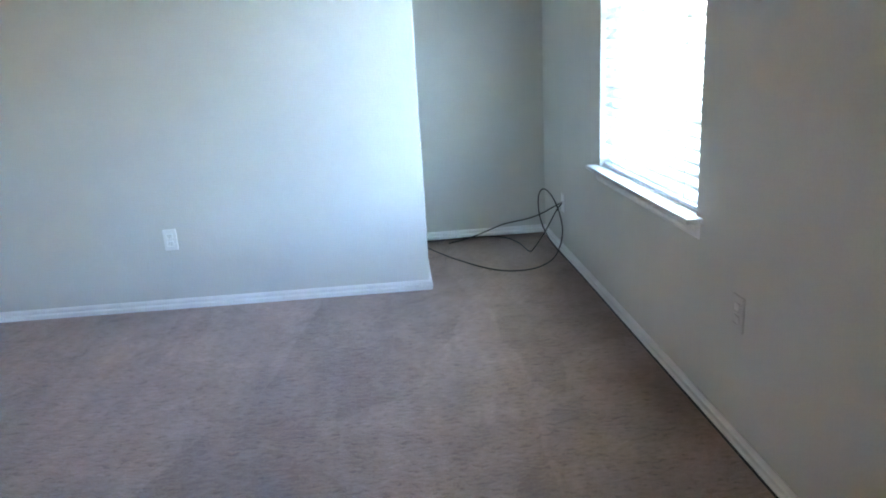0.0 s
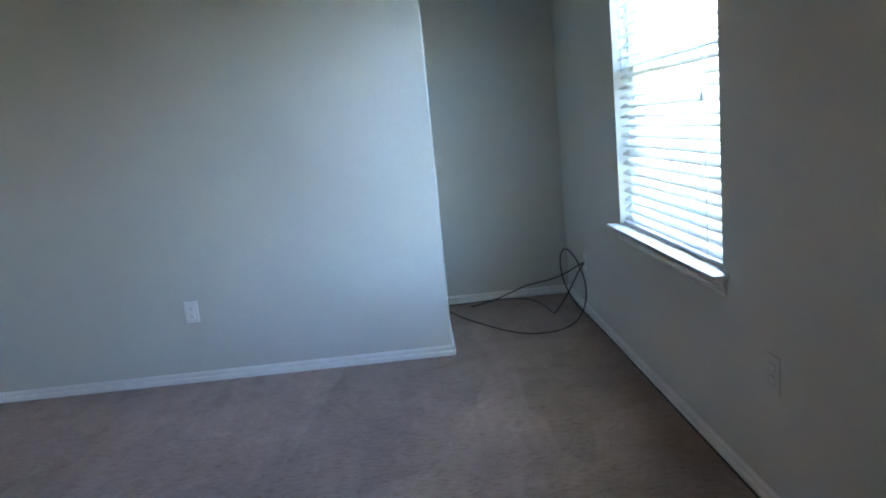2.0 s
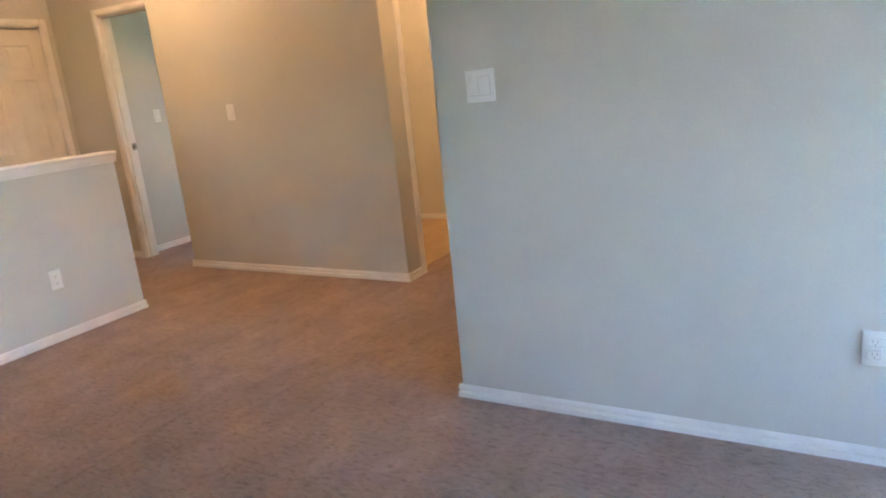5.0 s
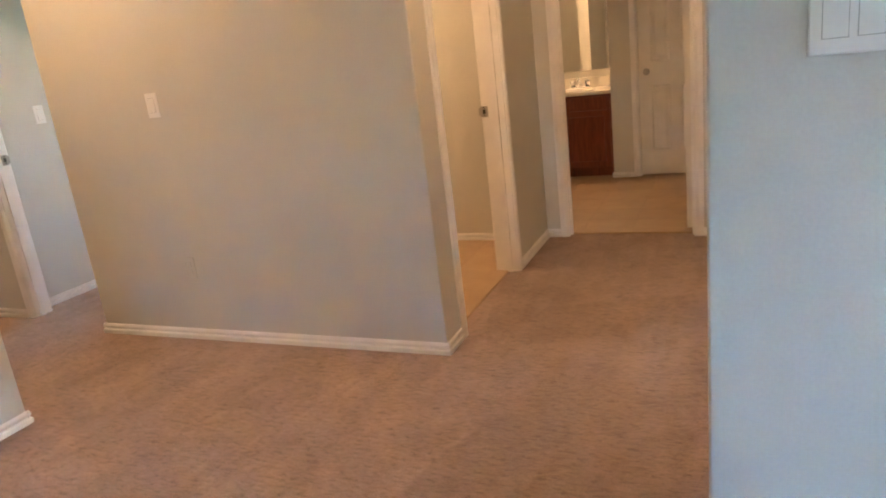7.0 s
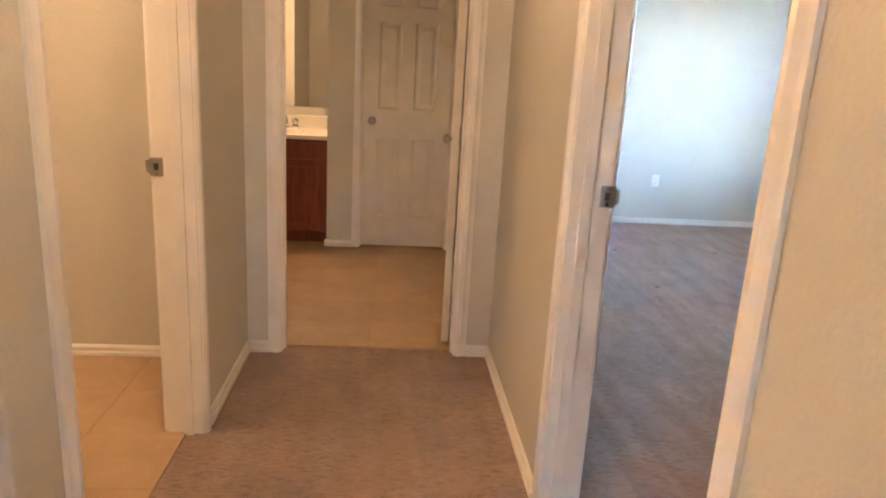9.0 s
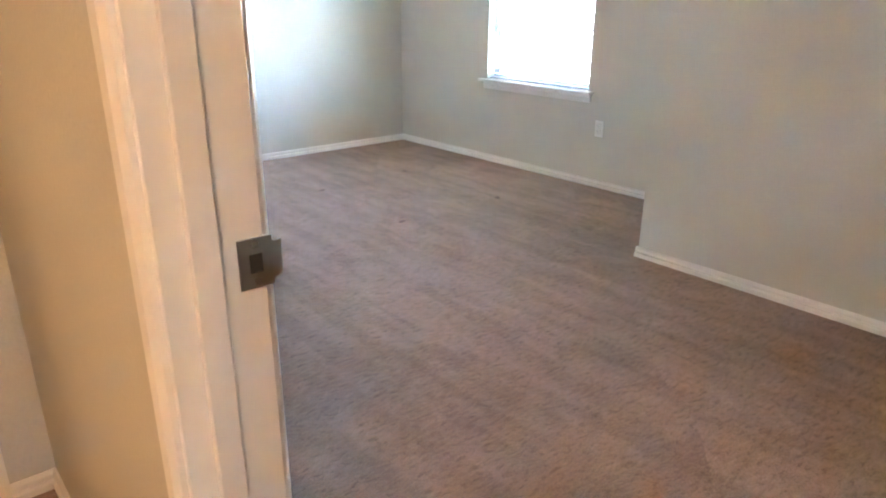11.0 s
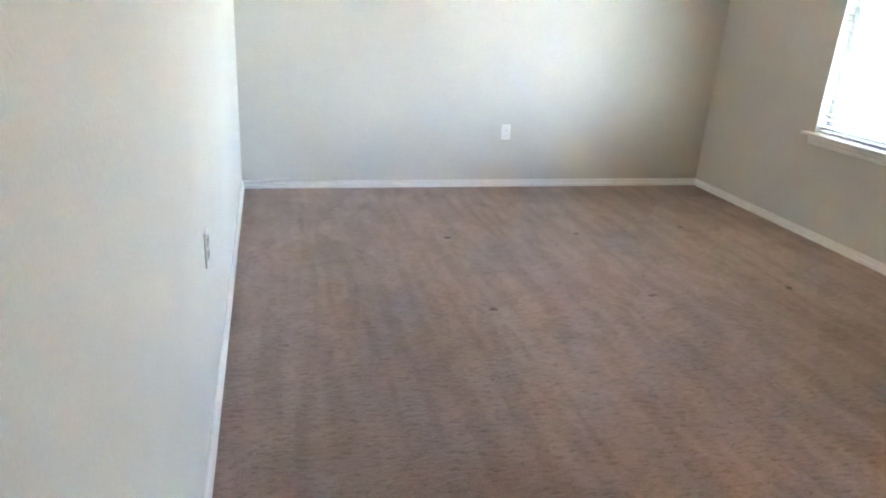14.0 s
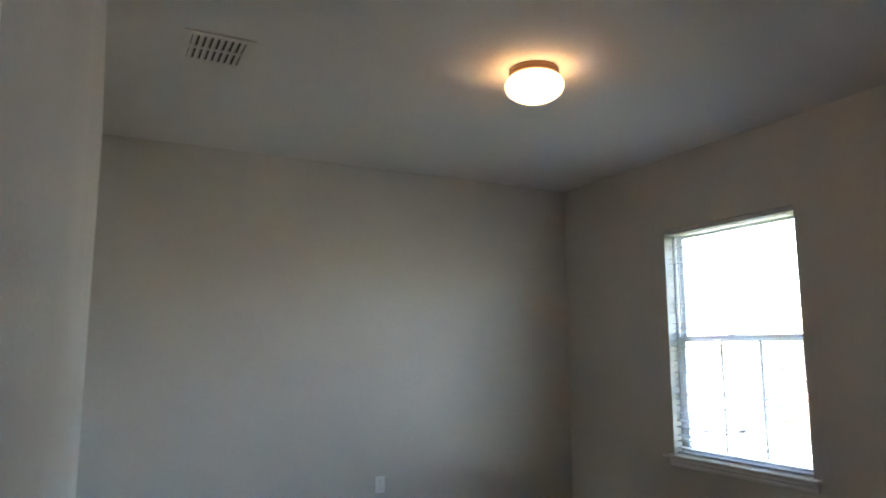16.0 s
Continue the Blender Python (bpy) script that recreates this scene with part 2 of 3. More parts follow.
cornered_wall("wall_loft", 0.0, 2.842, 0.0, 0.11, OFF + ", facing the loft")
structure("wall_closet_side", [(2.762, 2.842, 0.11, 3.28, 0, H)], WALL, OFF + ", closet side")
structure("wall_closet_end", [(2.842, WIN_X, 3.18, 3.28, 0, H)], WALL, OFF + ", closet end")
structure("wall_alcove", [(2.842, WIN_X, 1.07, 1.17, 0, H)], WALL, OFF + " at the back of the alcove")
J = 0.018
EAST = 0.114       # bedroom face of the wall between hall and bedroom
structure("wall_hall_east", [(0.0, EAST, 0.11, BD[0] - J, 0, H), (0.0, EAST, BD[1] + J, FAR_Y, 0, H), (0.0, EAST, BD[0] - J, BD[1] + J, DOOR_H + J, H)], WALL, OFF + " with the bedroom doorway")
structure("wall_bedroom_north", [(-0.1, WIN_X, FAR_Y, FAR_Y + 0.12, 0, H)], WALL, OFF + " at the far end of the bedroom")
dims = []
edges = [-5.3, LW[0], LW[1], BW[0], BW[1], FAR_Y + 0.12]
for i in range(5):
    y0, y1 = edges[i], edges[i + 1]
    if i in (1, 3):
        w = LW if i == 1 else BW
        dims += [(WIN_X, WIN_X + 0.15, y0, y1, -0.3, w[2]), (WIN_X, WIN_X + 0.15, y0, y1, w[3], H)]
    else:
        dims.append((WIN_X, WIN_X + 0.15, y0, y1, -0.3, H))
structure("wall_outside_east", dims, WALL, OFF + " with two windows")
# the small opening is added out of view, to send daylight up the hall
structure("wall_loft_south", [(-4.73, -1.05, -5.3, -5.2, 0, H), (-0.55, WIN_X, -5.3, -5.2, 0, H), (-1.05, -0.55, -5.3, -5.2, 0, 1.3), (-1.05, -0.55, -5.3, -5.2, 1.8, H)], WALL, OFF + " closing the loft, with an added unseen opening that lets in daylight")
CD = (0.62, 1.385)
structure("wall_landing_west", [(-4.73, -4.62, -5.2, CD[0] - J, 0, H), (-4.73, -4.62, CD[1] + J, 1.61, 0, H), (-4.73, -4.62, CD[0] - J, CD[1] + J, DOOR_H + J, H), (-4.80, -4.735, CD[0] - 0.1, CD[1] + 0.1, 0, H)], WALL, OFF + " with a closet door")
structure("wall_landing_north", [(-4.62, RD[0] - J, 1.50, 1.61, 0, H), (RD[1] + J, -2.9, 1.50, 1.61, 0, H), (RD[0] - J, RD[1] + J, 1.50, 1.61, DOOR_H + J, H)], WALL, OFF + " with an open doorway")
cornered_wall("wall_hall_north", -3.22, HALL_X, V_Y, V_Y + 0.11, OFF + " between landing and hall")
structure("wall_room_west", [(-4.2, -4.1, 1.61, 4.6, 0, H)], WALL, OFF + " inside the far room")
structure("wall_room_north", [(-4.1, -3.95, 4.5, 4.6, 0, H), (-3.05, -2.9, 4.5, 4.6, 0, H), (-3.95, -3.35, 4.5, 4.6, 0, H), (-3.35, -3.05, 4.5, 4.6, 0, 0.9), (-3.35, -3.05, 4.5, 4.6, 2.1, H)], WALL, OFF + " inside the far room, with a window opening")
structure("wall_laundry_west", [(-2.9, -2.8, 1.62, 4.6, 0, H)], WALL, OFF + " beside the laundry")
structure("wall_laundry_north", [(-2.8, -1.25, 3.18, END_Y, 0, H)], WALL, OFF + " at the back of the laundry")
structure("wall_hall_west", [(-1.25, HALL_X, V_Y + 0.11, LD[0] - J, 0, H), (-1.25, HALL_X, LD[1] + J, END_Y, 0, H), (-1.25, HALL_X, LD[0] - J, LD[1] + J, DOOR_H + J, H)], WALL, OFF + " with the laundry doorway")
structure("wall_hall_end", [(-2.5, ED[0] - J, END_Y, END_Y + 0.11, 0, H), (ED[1] + J, 0.0, END_Y, END_Y + 0.11, 0, H), (ED[0] - J, ED[1] + J, END_Y, END_Y + 0.11, DOOR_H + J, H)], WALL, OFF + " with the bathroom doorway")
structure("wall_bath_west", [(-2.5, -2.4, END_Y + 0.11, 5.96, 0, H)], WALL, OFF + " beside the bath")
BC = (-0.712, -0.082)
structure("wall_bath_linen", [(-0.96, BC[0] - J, BATH_Y, BATH_Y + 0.1, 0, H), (BC[1] + J, 0.0, BATH_Y, BATH_Y + 0.1, 0, H), (BC[0] - J, BC[1] + J, BATH_Y, BATH_Y + 0.1, DOOR_H + J, H), (-0.96, -0.86, BATH_Y + 0.1, 5.86, 0, H), (-0.86, 0.0, BATH_Y + 0.2, BATH_Y + 0.24, 0, H)], WALL, OFF + " with a linen closet door")
structure("wall_bath_partition", [(-1.59, -1.465, END_Y + 0.11, 4.55, 0, H)], WALL, OFF + " beside the bath tub")
structure("wall_bath_north", [(-2.4, -0.86, 5.86, 5.96, 0, H)], WALL, OFF + " behind the vanity")
structure("ceiling", [(-4.85, WIN_X + 0.15, -5.3, FAR_Y + 0.12, H, H + 0.12)], CEILING, "flat white textured ceiling", "ceiling")
structure("floor", [(-4.85, 0.05, -5.3, FAR_Y + 0.12, -0.2, 0.0), (0.05, WIN_X + 0.15, -5.3, 0.05, -0.2, 0.0), (2.8, WIN_X + 0.15, 0.05, 3.23, -0.2, 0.0)], CARPET, "worn taupe cut-pile carpet with trodden patches", "carpet")
structure("floor_bedroom", [(0.05, 2.8, 0.05, 3.23, -0.2, 0.0), (0.05, WIN_X + 0.15, 3.23, FAR_Y + 0.12, -0.2, 0.0)], CARPET_BED, "taupe cut-pile carpet with fresh vacuum lanes", "carpet")

# ---- baseboards ----
BASE = [(0, 0), (0.016, 0), (0.017, 0.020), (0.014, 0.0235), (0.003, 0.0255), (0.003, 0.032), (0.011, 0.0345), (0.012, 0.044), (0.005, 0.055), (0, 0.055)]


def baseboard(p0, p1, out):
    bm = bmesh.new()
    d = (Vector(p1) - Vector(p0)).normalized()
    extrude_profile(bm, BASE, (*p0, 0.0), (*p1, 0.0), (*out, 0))
    return tagged(part("baseboard", bm, TRIM), "white painted stepped wooden baseboard", "baseboard", kind="structure")


CW = 0.062
for p0, p1, out in [
    ((-0.013, 0), (2.855, 0), (0, -1)), ((2.842, 0), (2.842, 1.07), (1, 0)), ((2.842, 1.07), (WIN_X, 1.07), (0, -1)),
    ((WIN_X, -5.2), (WIN_X, 1.07), (-1, 0)), ((0, -0.013), (0, BD[0] - CW), (-1, 0)), ((0, BD[1] + CW), (0, END_Y), (-1, 0)),
    ((-3.233, V_Y), (HALL_X + 0.013, V_Y), (0, -1)), ((HALL_X, V_Y - 0.013), (HALL_X, LD[0] - CW), (1, 0)), ((HALL_X, LD[1] + CW), (HALL_X, END_Y), (1, 0)),
    ((HALL_X, END_Y), (ED[0] - CW, END_Y), (0, -1)), ((ED[1] + CW, END_Y), (0, END_Y), (0, -1)),
    ((-4.62, 1.50), (RD[0] - CW, 1.50), (0, -1)), ((-3.22, V_Y - 0.013), (-3.22, 1.50), (-1, 0)), ((-4.1, 1.61), (-4.1, 4.5), (1, 0)),
    ((-2.8, 3.18), (-1.25, 3.18), (0, -1)), ((-0.973, BATH_Y), (BC[0] - CW, BATH_Y), (0, -1)), ((-4.62, 1.39 + CW), (-4.62, 1.50), (1, 0)),
    ((EAST, BD[1] + CW), (EAST, FAR_Y), (1, 0)), ((EAST, FAR_Y), (WIN_X, FAR_Y), (0, -1)), ((WIN_X, 3.28), (WIN_X, FAR_Y), (-1, 0)),
    ((2.762, 0.11), (2.762, 3.293), (-1, 0)), ((2.749, 3.28), (WIN_X, 3.28), (0, 1)), ((EAST, 0.11), (2.762, 0.11), (0, 1)), ((EAST, 0.11), (EAST, BD[0] - CW), (1, 0)),
    ((-4.62, -5.2), (WIN_X, -5.2), (0, 1)), ((-0.96, BATH_Y), (-0.96, 5.27), (-1, 0)),
]:
    baseboard(p0, p1, out)

# ---- door frames ----
CASE = [(0.006, 0), (0.008, 0.009), (0.016, 0.016), (0.034, 0.018), (0.050, 0.012), (CW, 0.010), (CW, 0)]


def door_frame(along, face0, face1, a0, a1, side, strike=None, both=True, stop_at=None):
    """Jambs, stops and casings of one doorway. along: 'x' or 'y', the wall's run; face0, face1: its faces."""
    def place(a, c):
        return (a, c) if along == "x" else (c, a)

    def vec(a, c):
        return Vector((a, c, 0)) if along == "x" else Vector((c, a, 0))
    root = thing("door_frame", "white painted door frame with moulded casing", "door frame", kind="structure")

    def lining(name, u0, u1, c0, c1, z0, z1):
        bm = bmesh.new()
        (x0, y0), (x1, y1) = place(u0, c0), place(u1, c1)
        soft_box(bm, min(x0, x1), max(x0, x1), min(y0, y1), max(y0, y1), z0, z1, 0.0015, 1)
        return part(name, bm, TRIM, root)
    lo, hi = min(face0, face1) - 0.002, max(face0, face1) + 0.002
    lining("jamb", a0 - J, a0, lo, hi, 0, DOOR_H + J)
    lining("jamb", a1, a1 + J, lo, hi, 0, DOOR_H + J)
    lining("head_jamb", a0, a1, lo, hi, DOOR_H, DOOR_H + J)
    s0 = (lo + hi) / 2 - 0.006 if stop_at is None else stop_at
    lining("door_stop", a0, a0 + 0.010, s0, s0 + 0.032, 0, DOOR_H)
    lining("door_stop", a1 - 0.010, a1, s0, s0 + 0.032, 0, DOOR_H)
    lining("door_stop", a0 + 0.010, a1 - 0.010, s0, s0 + 0.032, DOOR_H - 0.010, DOOR_H)
    for face, sgn in ((lo + 0.002, -1), (hi - 0.002, 1)) if both else ((face0, side),):
        out = vec(0, sgn)
        for a, d in ((a0, -1), (a1, 1)):
            bm = bmesh.new()
            base = vec(a, face)
            extrude_profile(bm, CASE, base, base + Vector((0, 0, DOOR_H + CW)), vec(d, 0), out)
            part("casing", bm, TRIM, root)
        bm = bmesh.new()
        extrude_profile(bm, CASE, vec(a0, face) + Vector((0, 0, DOOR_H)), vec(a1, face) + Vector((0, 0, DOOR_H)), Vector((0, 0, 1)), out)
        part("head_casing", bm, TRIM, root)
    if strike:
        a, d, c, z = strike
        bm = bmesh.new()
        (x0, y0), (x1, y1) = place(a, c - 0.021), place(a + d * 0.002, c + 0.021)
        soft_box(bm, min(x0, x1), max(x0, x1), min(y0, y1), max(y0, y1), z - 0.030, z + 0.030, 0.0009, 1)
        plate = part("strike_plate", bm, NICKEL, root, "satin nickel strike plate")
        e = 1 if abs(c - hi) < abs(c - lo) else -1
        bm = bmesh.new()
        for k in range(4):
            p, q = c + e * (0.020 + 0.004 * k), c + e * (0.0245 + 0.004 * k)
            u = a + d * (0.002 - 0.0011 * k * k)
            (x0, y0), (x1, y1) = place(u, p), place(u - d * 0.002, q)
            box(bm, min(x0, x1), max(x0, x1), min(y0, y1), max(y0, y1), z - 0.022 + 0.001 * k, z + 0.022 - 0.001 * k)
        part("lip", bm, NICKEL, plate)
        bm = bmesh.new()
        for dz in (-0.022, 0.022):
            (x0, y0), (x1, y1) = place(a + d * 0.0015, c - 0.004), place(a + d * 0.003, c + 0.004)
            soft_box(bm, min(x0, x1), max(x0, x1), min(y0, y1), max(y0, y1), z + dz - 0.004, z + dz + 0.004, 0.0006, 1)
        part("screw", bm, CHROME, plate)
        (x0, y0), (x1, y1) = place(a + d * 0.0018, c - 0.008), place(a + d * 0.003, c + 0.007)
        boxes("latch_hole", [(min(x0, x1), max(x0, x1), min(y0, y1), max(y0, y1), z - 0.011, z + 0.011)], SLOT, plate)
    return root


door_frame("y", 0.0, EAST, *BD, -1, strike=(BD[1], -1, 0.104, 0.992), stop_at=0.03)
door_frame("y", HALL_X, -1.25, *LD, 1, strike=(LD[1], -1, -1.243, 0.955), stop_at=-1.19)
door_frame("x", END_Y, END_Y + 0.11, *ED, -1, stop_at=END_Y + 0.03)
door_frame("x", 1.50, 1.61, *RD, -1, strike=(RD[0], 1, 1.588, 0.985), stop_at=1.53)
door_frame("y", -4.62, -4.73, *CD, 1, both=False, stop_at=-4.72)
door_frame("x", BATH_Y, BATH_Y + 0.1, *BC, -1, both=False, stop_at=BATH_Y + 0.055)


# ---- six-panel doors ----
def panel_door(name, w, m, label, h=2.035, knob_u=None):
    """A six-panel moulded door, hinged at u = 0, running to u = w, faces at v = 0 and v = 0.035."""
    root = thing(name, label, "door", m, kind="structure")
    st, t = 0.105, 0.035
    cols = [(st, w / 2 - 0.045), (w / 2 + 0.045, w - st)]
    rows = [(0.24, 0.82), (1.03, 1.63), (1.73, 1.91)]
    for u0, u1 in ((0, st), (w - st, w), (w / 2 - 0.045, w / 2 + 0.045)):
        boxes("stile", [(u0, u1, 0, t, 0.022, h)], DOORPAINT, root)
    for c0, c1 in cols:
        for z0, z1 in ((0.022, 0.24), (0.82, 1.03), (1.63, 1.73), (1.91, h)):
            boxes("rail", [(c0, c1, 0.0002, t - 0.0002, z0, z1)], DOORPAINT, root)
    for c0, c1 in cols:
        for z0, z1 in rows:
            bm = bmesh.new()
            for face, d in ((0.0, 1), (t, -1)):
                loops = []
                for inset, depth in ((0, 0), (0.012, 0.010), (0.026, 0.010), (0.046, 0.003)):
                    y = face + d * depth
                    loops.append([bm.verts.new(p) for p in ((c0 + inset, y, z0 + inset), (c1 - inset, y, z0 + inset), (c1 - inset, y, z1 - inset), (c0 + inset, y, z1 - inset))])
                for a, b in zip(loops, loops[1:]):
                    for i in range(4):
                        bm.faces.new((a[i], a[(i + 1) % 4], b[(i + 1) % 4], b[i]))
                bm.faces.new(loops[-1])
            part("panel", bm, DOORPAINT, root)
    ku = w - 0.065
    for face, d in ((0.0, -1), (t, 1)):
        bm = bmesh.new()
        lathe(bm, [(0.030, 0), (0.030, d * 0.004), (0.024, d * 0.010), (0.011, d * 0.013), (0.011, d * 0.032), (0.020, d * 0.038), (0.026, d * 0.048), (0.025, d * 0.058), (0.016, d * 0.066), (0.004, d * 0.068)], 24, (ku, face, 0.945), "y")
        part("door_handle", bm, NICKEL, root, "satin nickel door knob", True)
    for z in (0.22, 1.02, 1.80):
        bm = bmesh.new()
        lathe(bm, [(0.006, z - 0.045), (0.006, z + 0.045)], 10, (-0.003, -0.004, 0), "z")
        part("hinge", bm, NICKEL, root)
    return root


panel_door("door_linen", BC[1] - BC[0] - 0.006, pose(BC[1] - 0.003, BATH_Y + 0.053, 0, 0, 0, 180), "closed off-white six-panel linen closet door")
panel_door("door_bath", 0.785, pose(ED[1] - 0.012, END_Y + 0.114, 0, 0, 0, 83.5), "off-white six-panel door standing open into the bathroom")
panel_door("door_landing_closet", CD[1] - CD[0] - 0.006, pose(-4.675, CD[1] - 0.003, 0, 0, 0, -90), "closed cream six-panel closet door")


# ---- windows ----
def window(name, w, label):
    y0, y1, z0, z1 = w
    root = thing(name, label, "window", kind="structure")
    fx0, fx1 = WIN_X + 0.075, WIN_X + 0.145
    f = 0.024
    zm = (z0 + z1) / 2 + 0.012

    def ring(nm, a0, a1, b0, b1, x0, x1, t, parent):
        bm = bmesh.new()
        for d in ((x0, x1, a0, a1, b0, b0 + t), (x0, x1, a0, a1, b1 - t, b1), (x0, x1, a0, a0 + t, b0 + t, b1 - t), (x0, x1, a1 - t, a1, b0 + t, b1 - t)):
            soft_box(bm, *d, 0.002, 1)
        return part(nm, bm, VINYL, parent)
    ring("window_frame", y0, y1, z0, z1, fx0, fx1, f, root)
    up = ring("upper_sash", y0 + f, y1 - f, zm - 0.02, z1 - f, fx0 + 0.036, fx0 + 0.062, 0.036, root)
    lo = ring("lower_sash", y0 + f, y1 - f, z0 + f, zm + 0.02, fx0 + 0.006, fx0 + 0.034, 0.038, root)
    for nm, xx, b0, b1, par in (("pane", fx0 + 0.049, zm + 0.012, z1 - f - 0.03, up), ("pane", fx0 + 0.020, z0 + f + 0.03, zm - 0.012, lo)):
        p = boxes(nm, [(xx - 0.002, xx + 0.002, y0 + f + 0.03, y1 - f - 0.03, b0, b1)], GLASS, par)
        p.visible_shadow = False
    b0, b1 = z0 + f + 0.036, zm - 0.018
    a0, a1 = y0 + f + 0.036, y1 - f - 0.036
    xx = fx0 + 0.027
    for k in (1, 2):
        y = a0 + (a1 - a0) * k / 3
        boxes("muntin", [(xx - 0.003, xx + 0.003, y - 0.011, y + 0.011, b0, b1)], VINYL, root)
    z = (b0 + b1) / 2
    boxes("muntin", [(xx + 0.0035, xx + 0.009, a0, a1, z - 0.011, z + 0.011)], VINYL, root)
    bm = bmesh.new()
    soft_box(bm, fx0 - 0.045, fx0 - 0.0, (y0 + y1) / 2 - 0.03, (y0 + y1) / 2 + 0.03, zm + 0.02, zm + 0.028, 0.003, 2)
    part("sash_lock", bm, VINYL, root)
    # stool with rounded nose and ears, and the apron under it
    bm = bmesh.new()
    soft_box(bm, WIN_X - 0.060, fx0, y0 + 0.001, y1 - 0.001, z0 - 0.004, z0 + 0.014, 0.005, 3)
    soft_box(bm, WIN_X - 0.060, WIN_X - 0.0005, y0 - 0.055, y1 + 0.055, z0 - 0.0045, z0 + 0.0145, 0.005, 3)
    part("window_sill", bm, TRIM, root, "glossy white painted window stool")
    bm = bmesh.new()
    extrude_profile(bm, [(0, 0), (0.008, 0), (0.015, -0.0), (0.017, -0.024), (0.010, -0.034), (0.010, -0.048), (0.004, -0.060), (0, -0.060)],
                    (WIN_X, y0 - 0.03, z0 - 0.005), (WIN_X, y1 + 0.03, z0 - 0.005), (-1, 0, 0))
    part("apron", bm, TRIM, root)
    return root


window("window_1", LW, "white vinyl single-hung window with grilles, loft")
window("window_2", BW, "white vinyl single-hung window with grilles, bedroom")


def blind(w, tilt, label):
    """A lowered horizontal blind with open two-inch slats."""
    y0, y1, z0, z1 = w
    root = thing("window_blind", label, "blind", group="window blinds")
    xc = WIN_X + 0.040
    bm = bmesh.new()
    soft_box(bm, xc - 0.028, xc + 0.028, y0 + 0.006, y1 - 0.006, z1 - 0.030, z1 - 0.002, 0.003, 2)
    part("headrail", bm, SLAT, root)
    bm = bmesh.new()
    soft_box(bm, xc - 0.025, xc + 0.025, y0 + 0.010, y1 - 0.010, z0 + 0.018, z0 + 0.032, 0.004, 2)
    part("bottom_rail", bm, SLAT, root)
    bm = bmesh.new()
    hw, th, sag = 0.0235, 0.0013, 0.0025
    prof = []
    for i in range(7):
        u = -1 + i / 3
        prof.append((u * hw, sag * (1 - u * u) + th))
    for i in range(7):
        u = 1 - i / 3
        prof.append((u * hw, sag * (1 - u * u) - th))
    c, s = math.cos(radians(tilt)), math.sin(radians(tilt))
    prof = [(a * c - b * s, a * s + b * c) for a, b in prof]
    extrude_profile(bm, prof, (0, y0 + 0.012, 0), (0, y1 - 0.012, 0), (1, 0, 0))
    me = finish("slat", bm, SLAT)
    n = int((z1 - z0 - 0.11) / 0.0445)
    step = (z1 - z0 - 0.11) / n
    for i in range(n + 1):
        ob = new("slat", me)
        ob.parent = root
        ob.location = (xc, 0, z0 + 0.055 + i * step)
        ob.rotation_euler = (random.uniform(-0.0025, 0.0025), random.uniform(-0.03, 0.03), 0)
    for fy in (0.13, 0.87):
        y = y0 + (y1 - y0) * fy
        for dx in (-0.026, 0.026):
            bm = bmesh.new()
            lathe(bm, [(0.0012, z0 + 0.03), (0.0012, z1 - 0.04)], 6, (xc + dx, y, 0))
            part("ladder_cord", bm, CORD, root)
    bm = bmesh.new()
    lathe(bm, [(0.0045, z1 - 0.80), (0.0045, z1 - 0.05)], 8, (xc - 0.034, y1 - 0.115, 0))
    part("tilt_wand", bm, CORD, root)
    bm = bmesh.new()
    lathe(bm, [(0.0015, z0 + 0.62), (0.0015, z1 - 0.05)], 6, (xc - 0.033, y0 + 0.15, 0))
    lathe(bm, [(0.003, z0 + 0.58), (0.006, z0 + 0.585), (0.004, z0 + 0.62)], 8, (xc - 0.033, y0 + 0.15, 0))
    part("pull_cord", bm, CORD, root)
    return root


blind(LW, 36, "lowered white two-inch horizontal blind, slats open, loft window")
blind(BW, 4, "lowered white two-inch horizontal blind, slats open, bedroom window")

# ---- half wall at the stairs ----
hw_root = thing("half_wall", "cream painted half wall with moulded white cap", "half wall", kind="structure")
boxes("wall_body", [(-2.805, -2.69, -3.2, 0.475, 0, 1.02)], WALL, hw_root)
bm = bmesh.new()
soft_box(bm, -2.825, -2.67, -3.21, 0.497, 1.045, 1.063, 0.005, 3)
part("cap", bm, TRIM, hw_root, "glossy white wooden cap board")
bm = bmesh.new()
extrude_profile(bm, [(0, 0), (0.006, 0), (0.012, 0.022), (0.016, 0.05), (0, 0.05)], (-2.69, -3.2, 0.995), (-2.69, 0.475, 0.995), (1, 0, 0))
extrude_profile(bm, [(0, 0), (0.006, 0), (0.012, 0.022), (0.016, 0.05), (0, 0.05)], (-2.806, 0.475, 0.995), (-2.674, 0.475, 0.995), (0, 1, 0))
part("cap_moulding", bm, TRIM, hw_root)
baseboard((-2.69, -3.2), (-2.69, 0.488), (1, 0))
baseboard((-2.805, 0.475), (-2.677, 0.475), (0, 1))


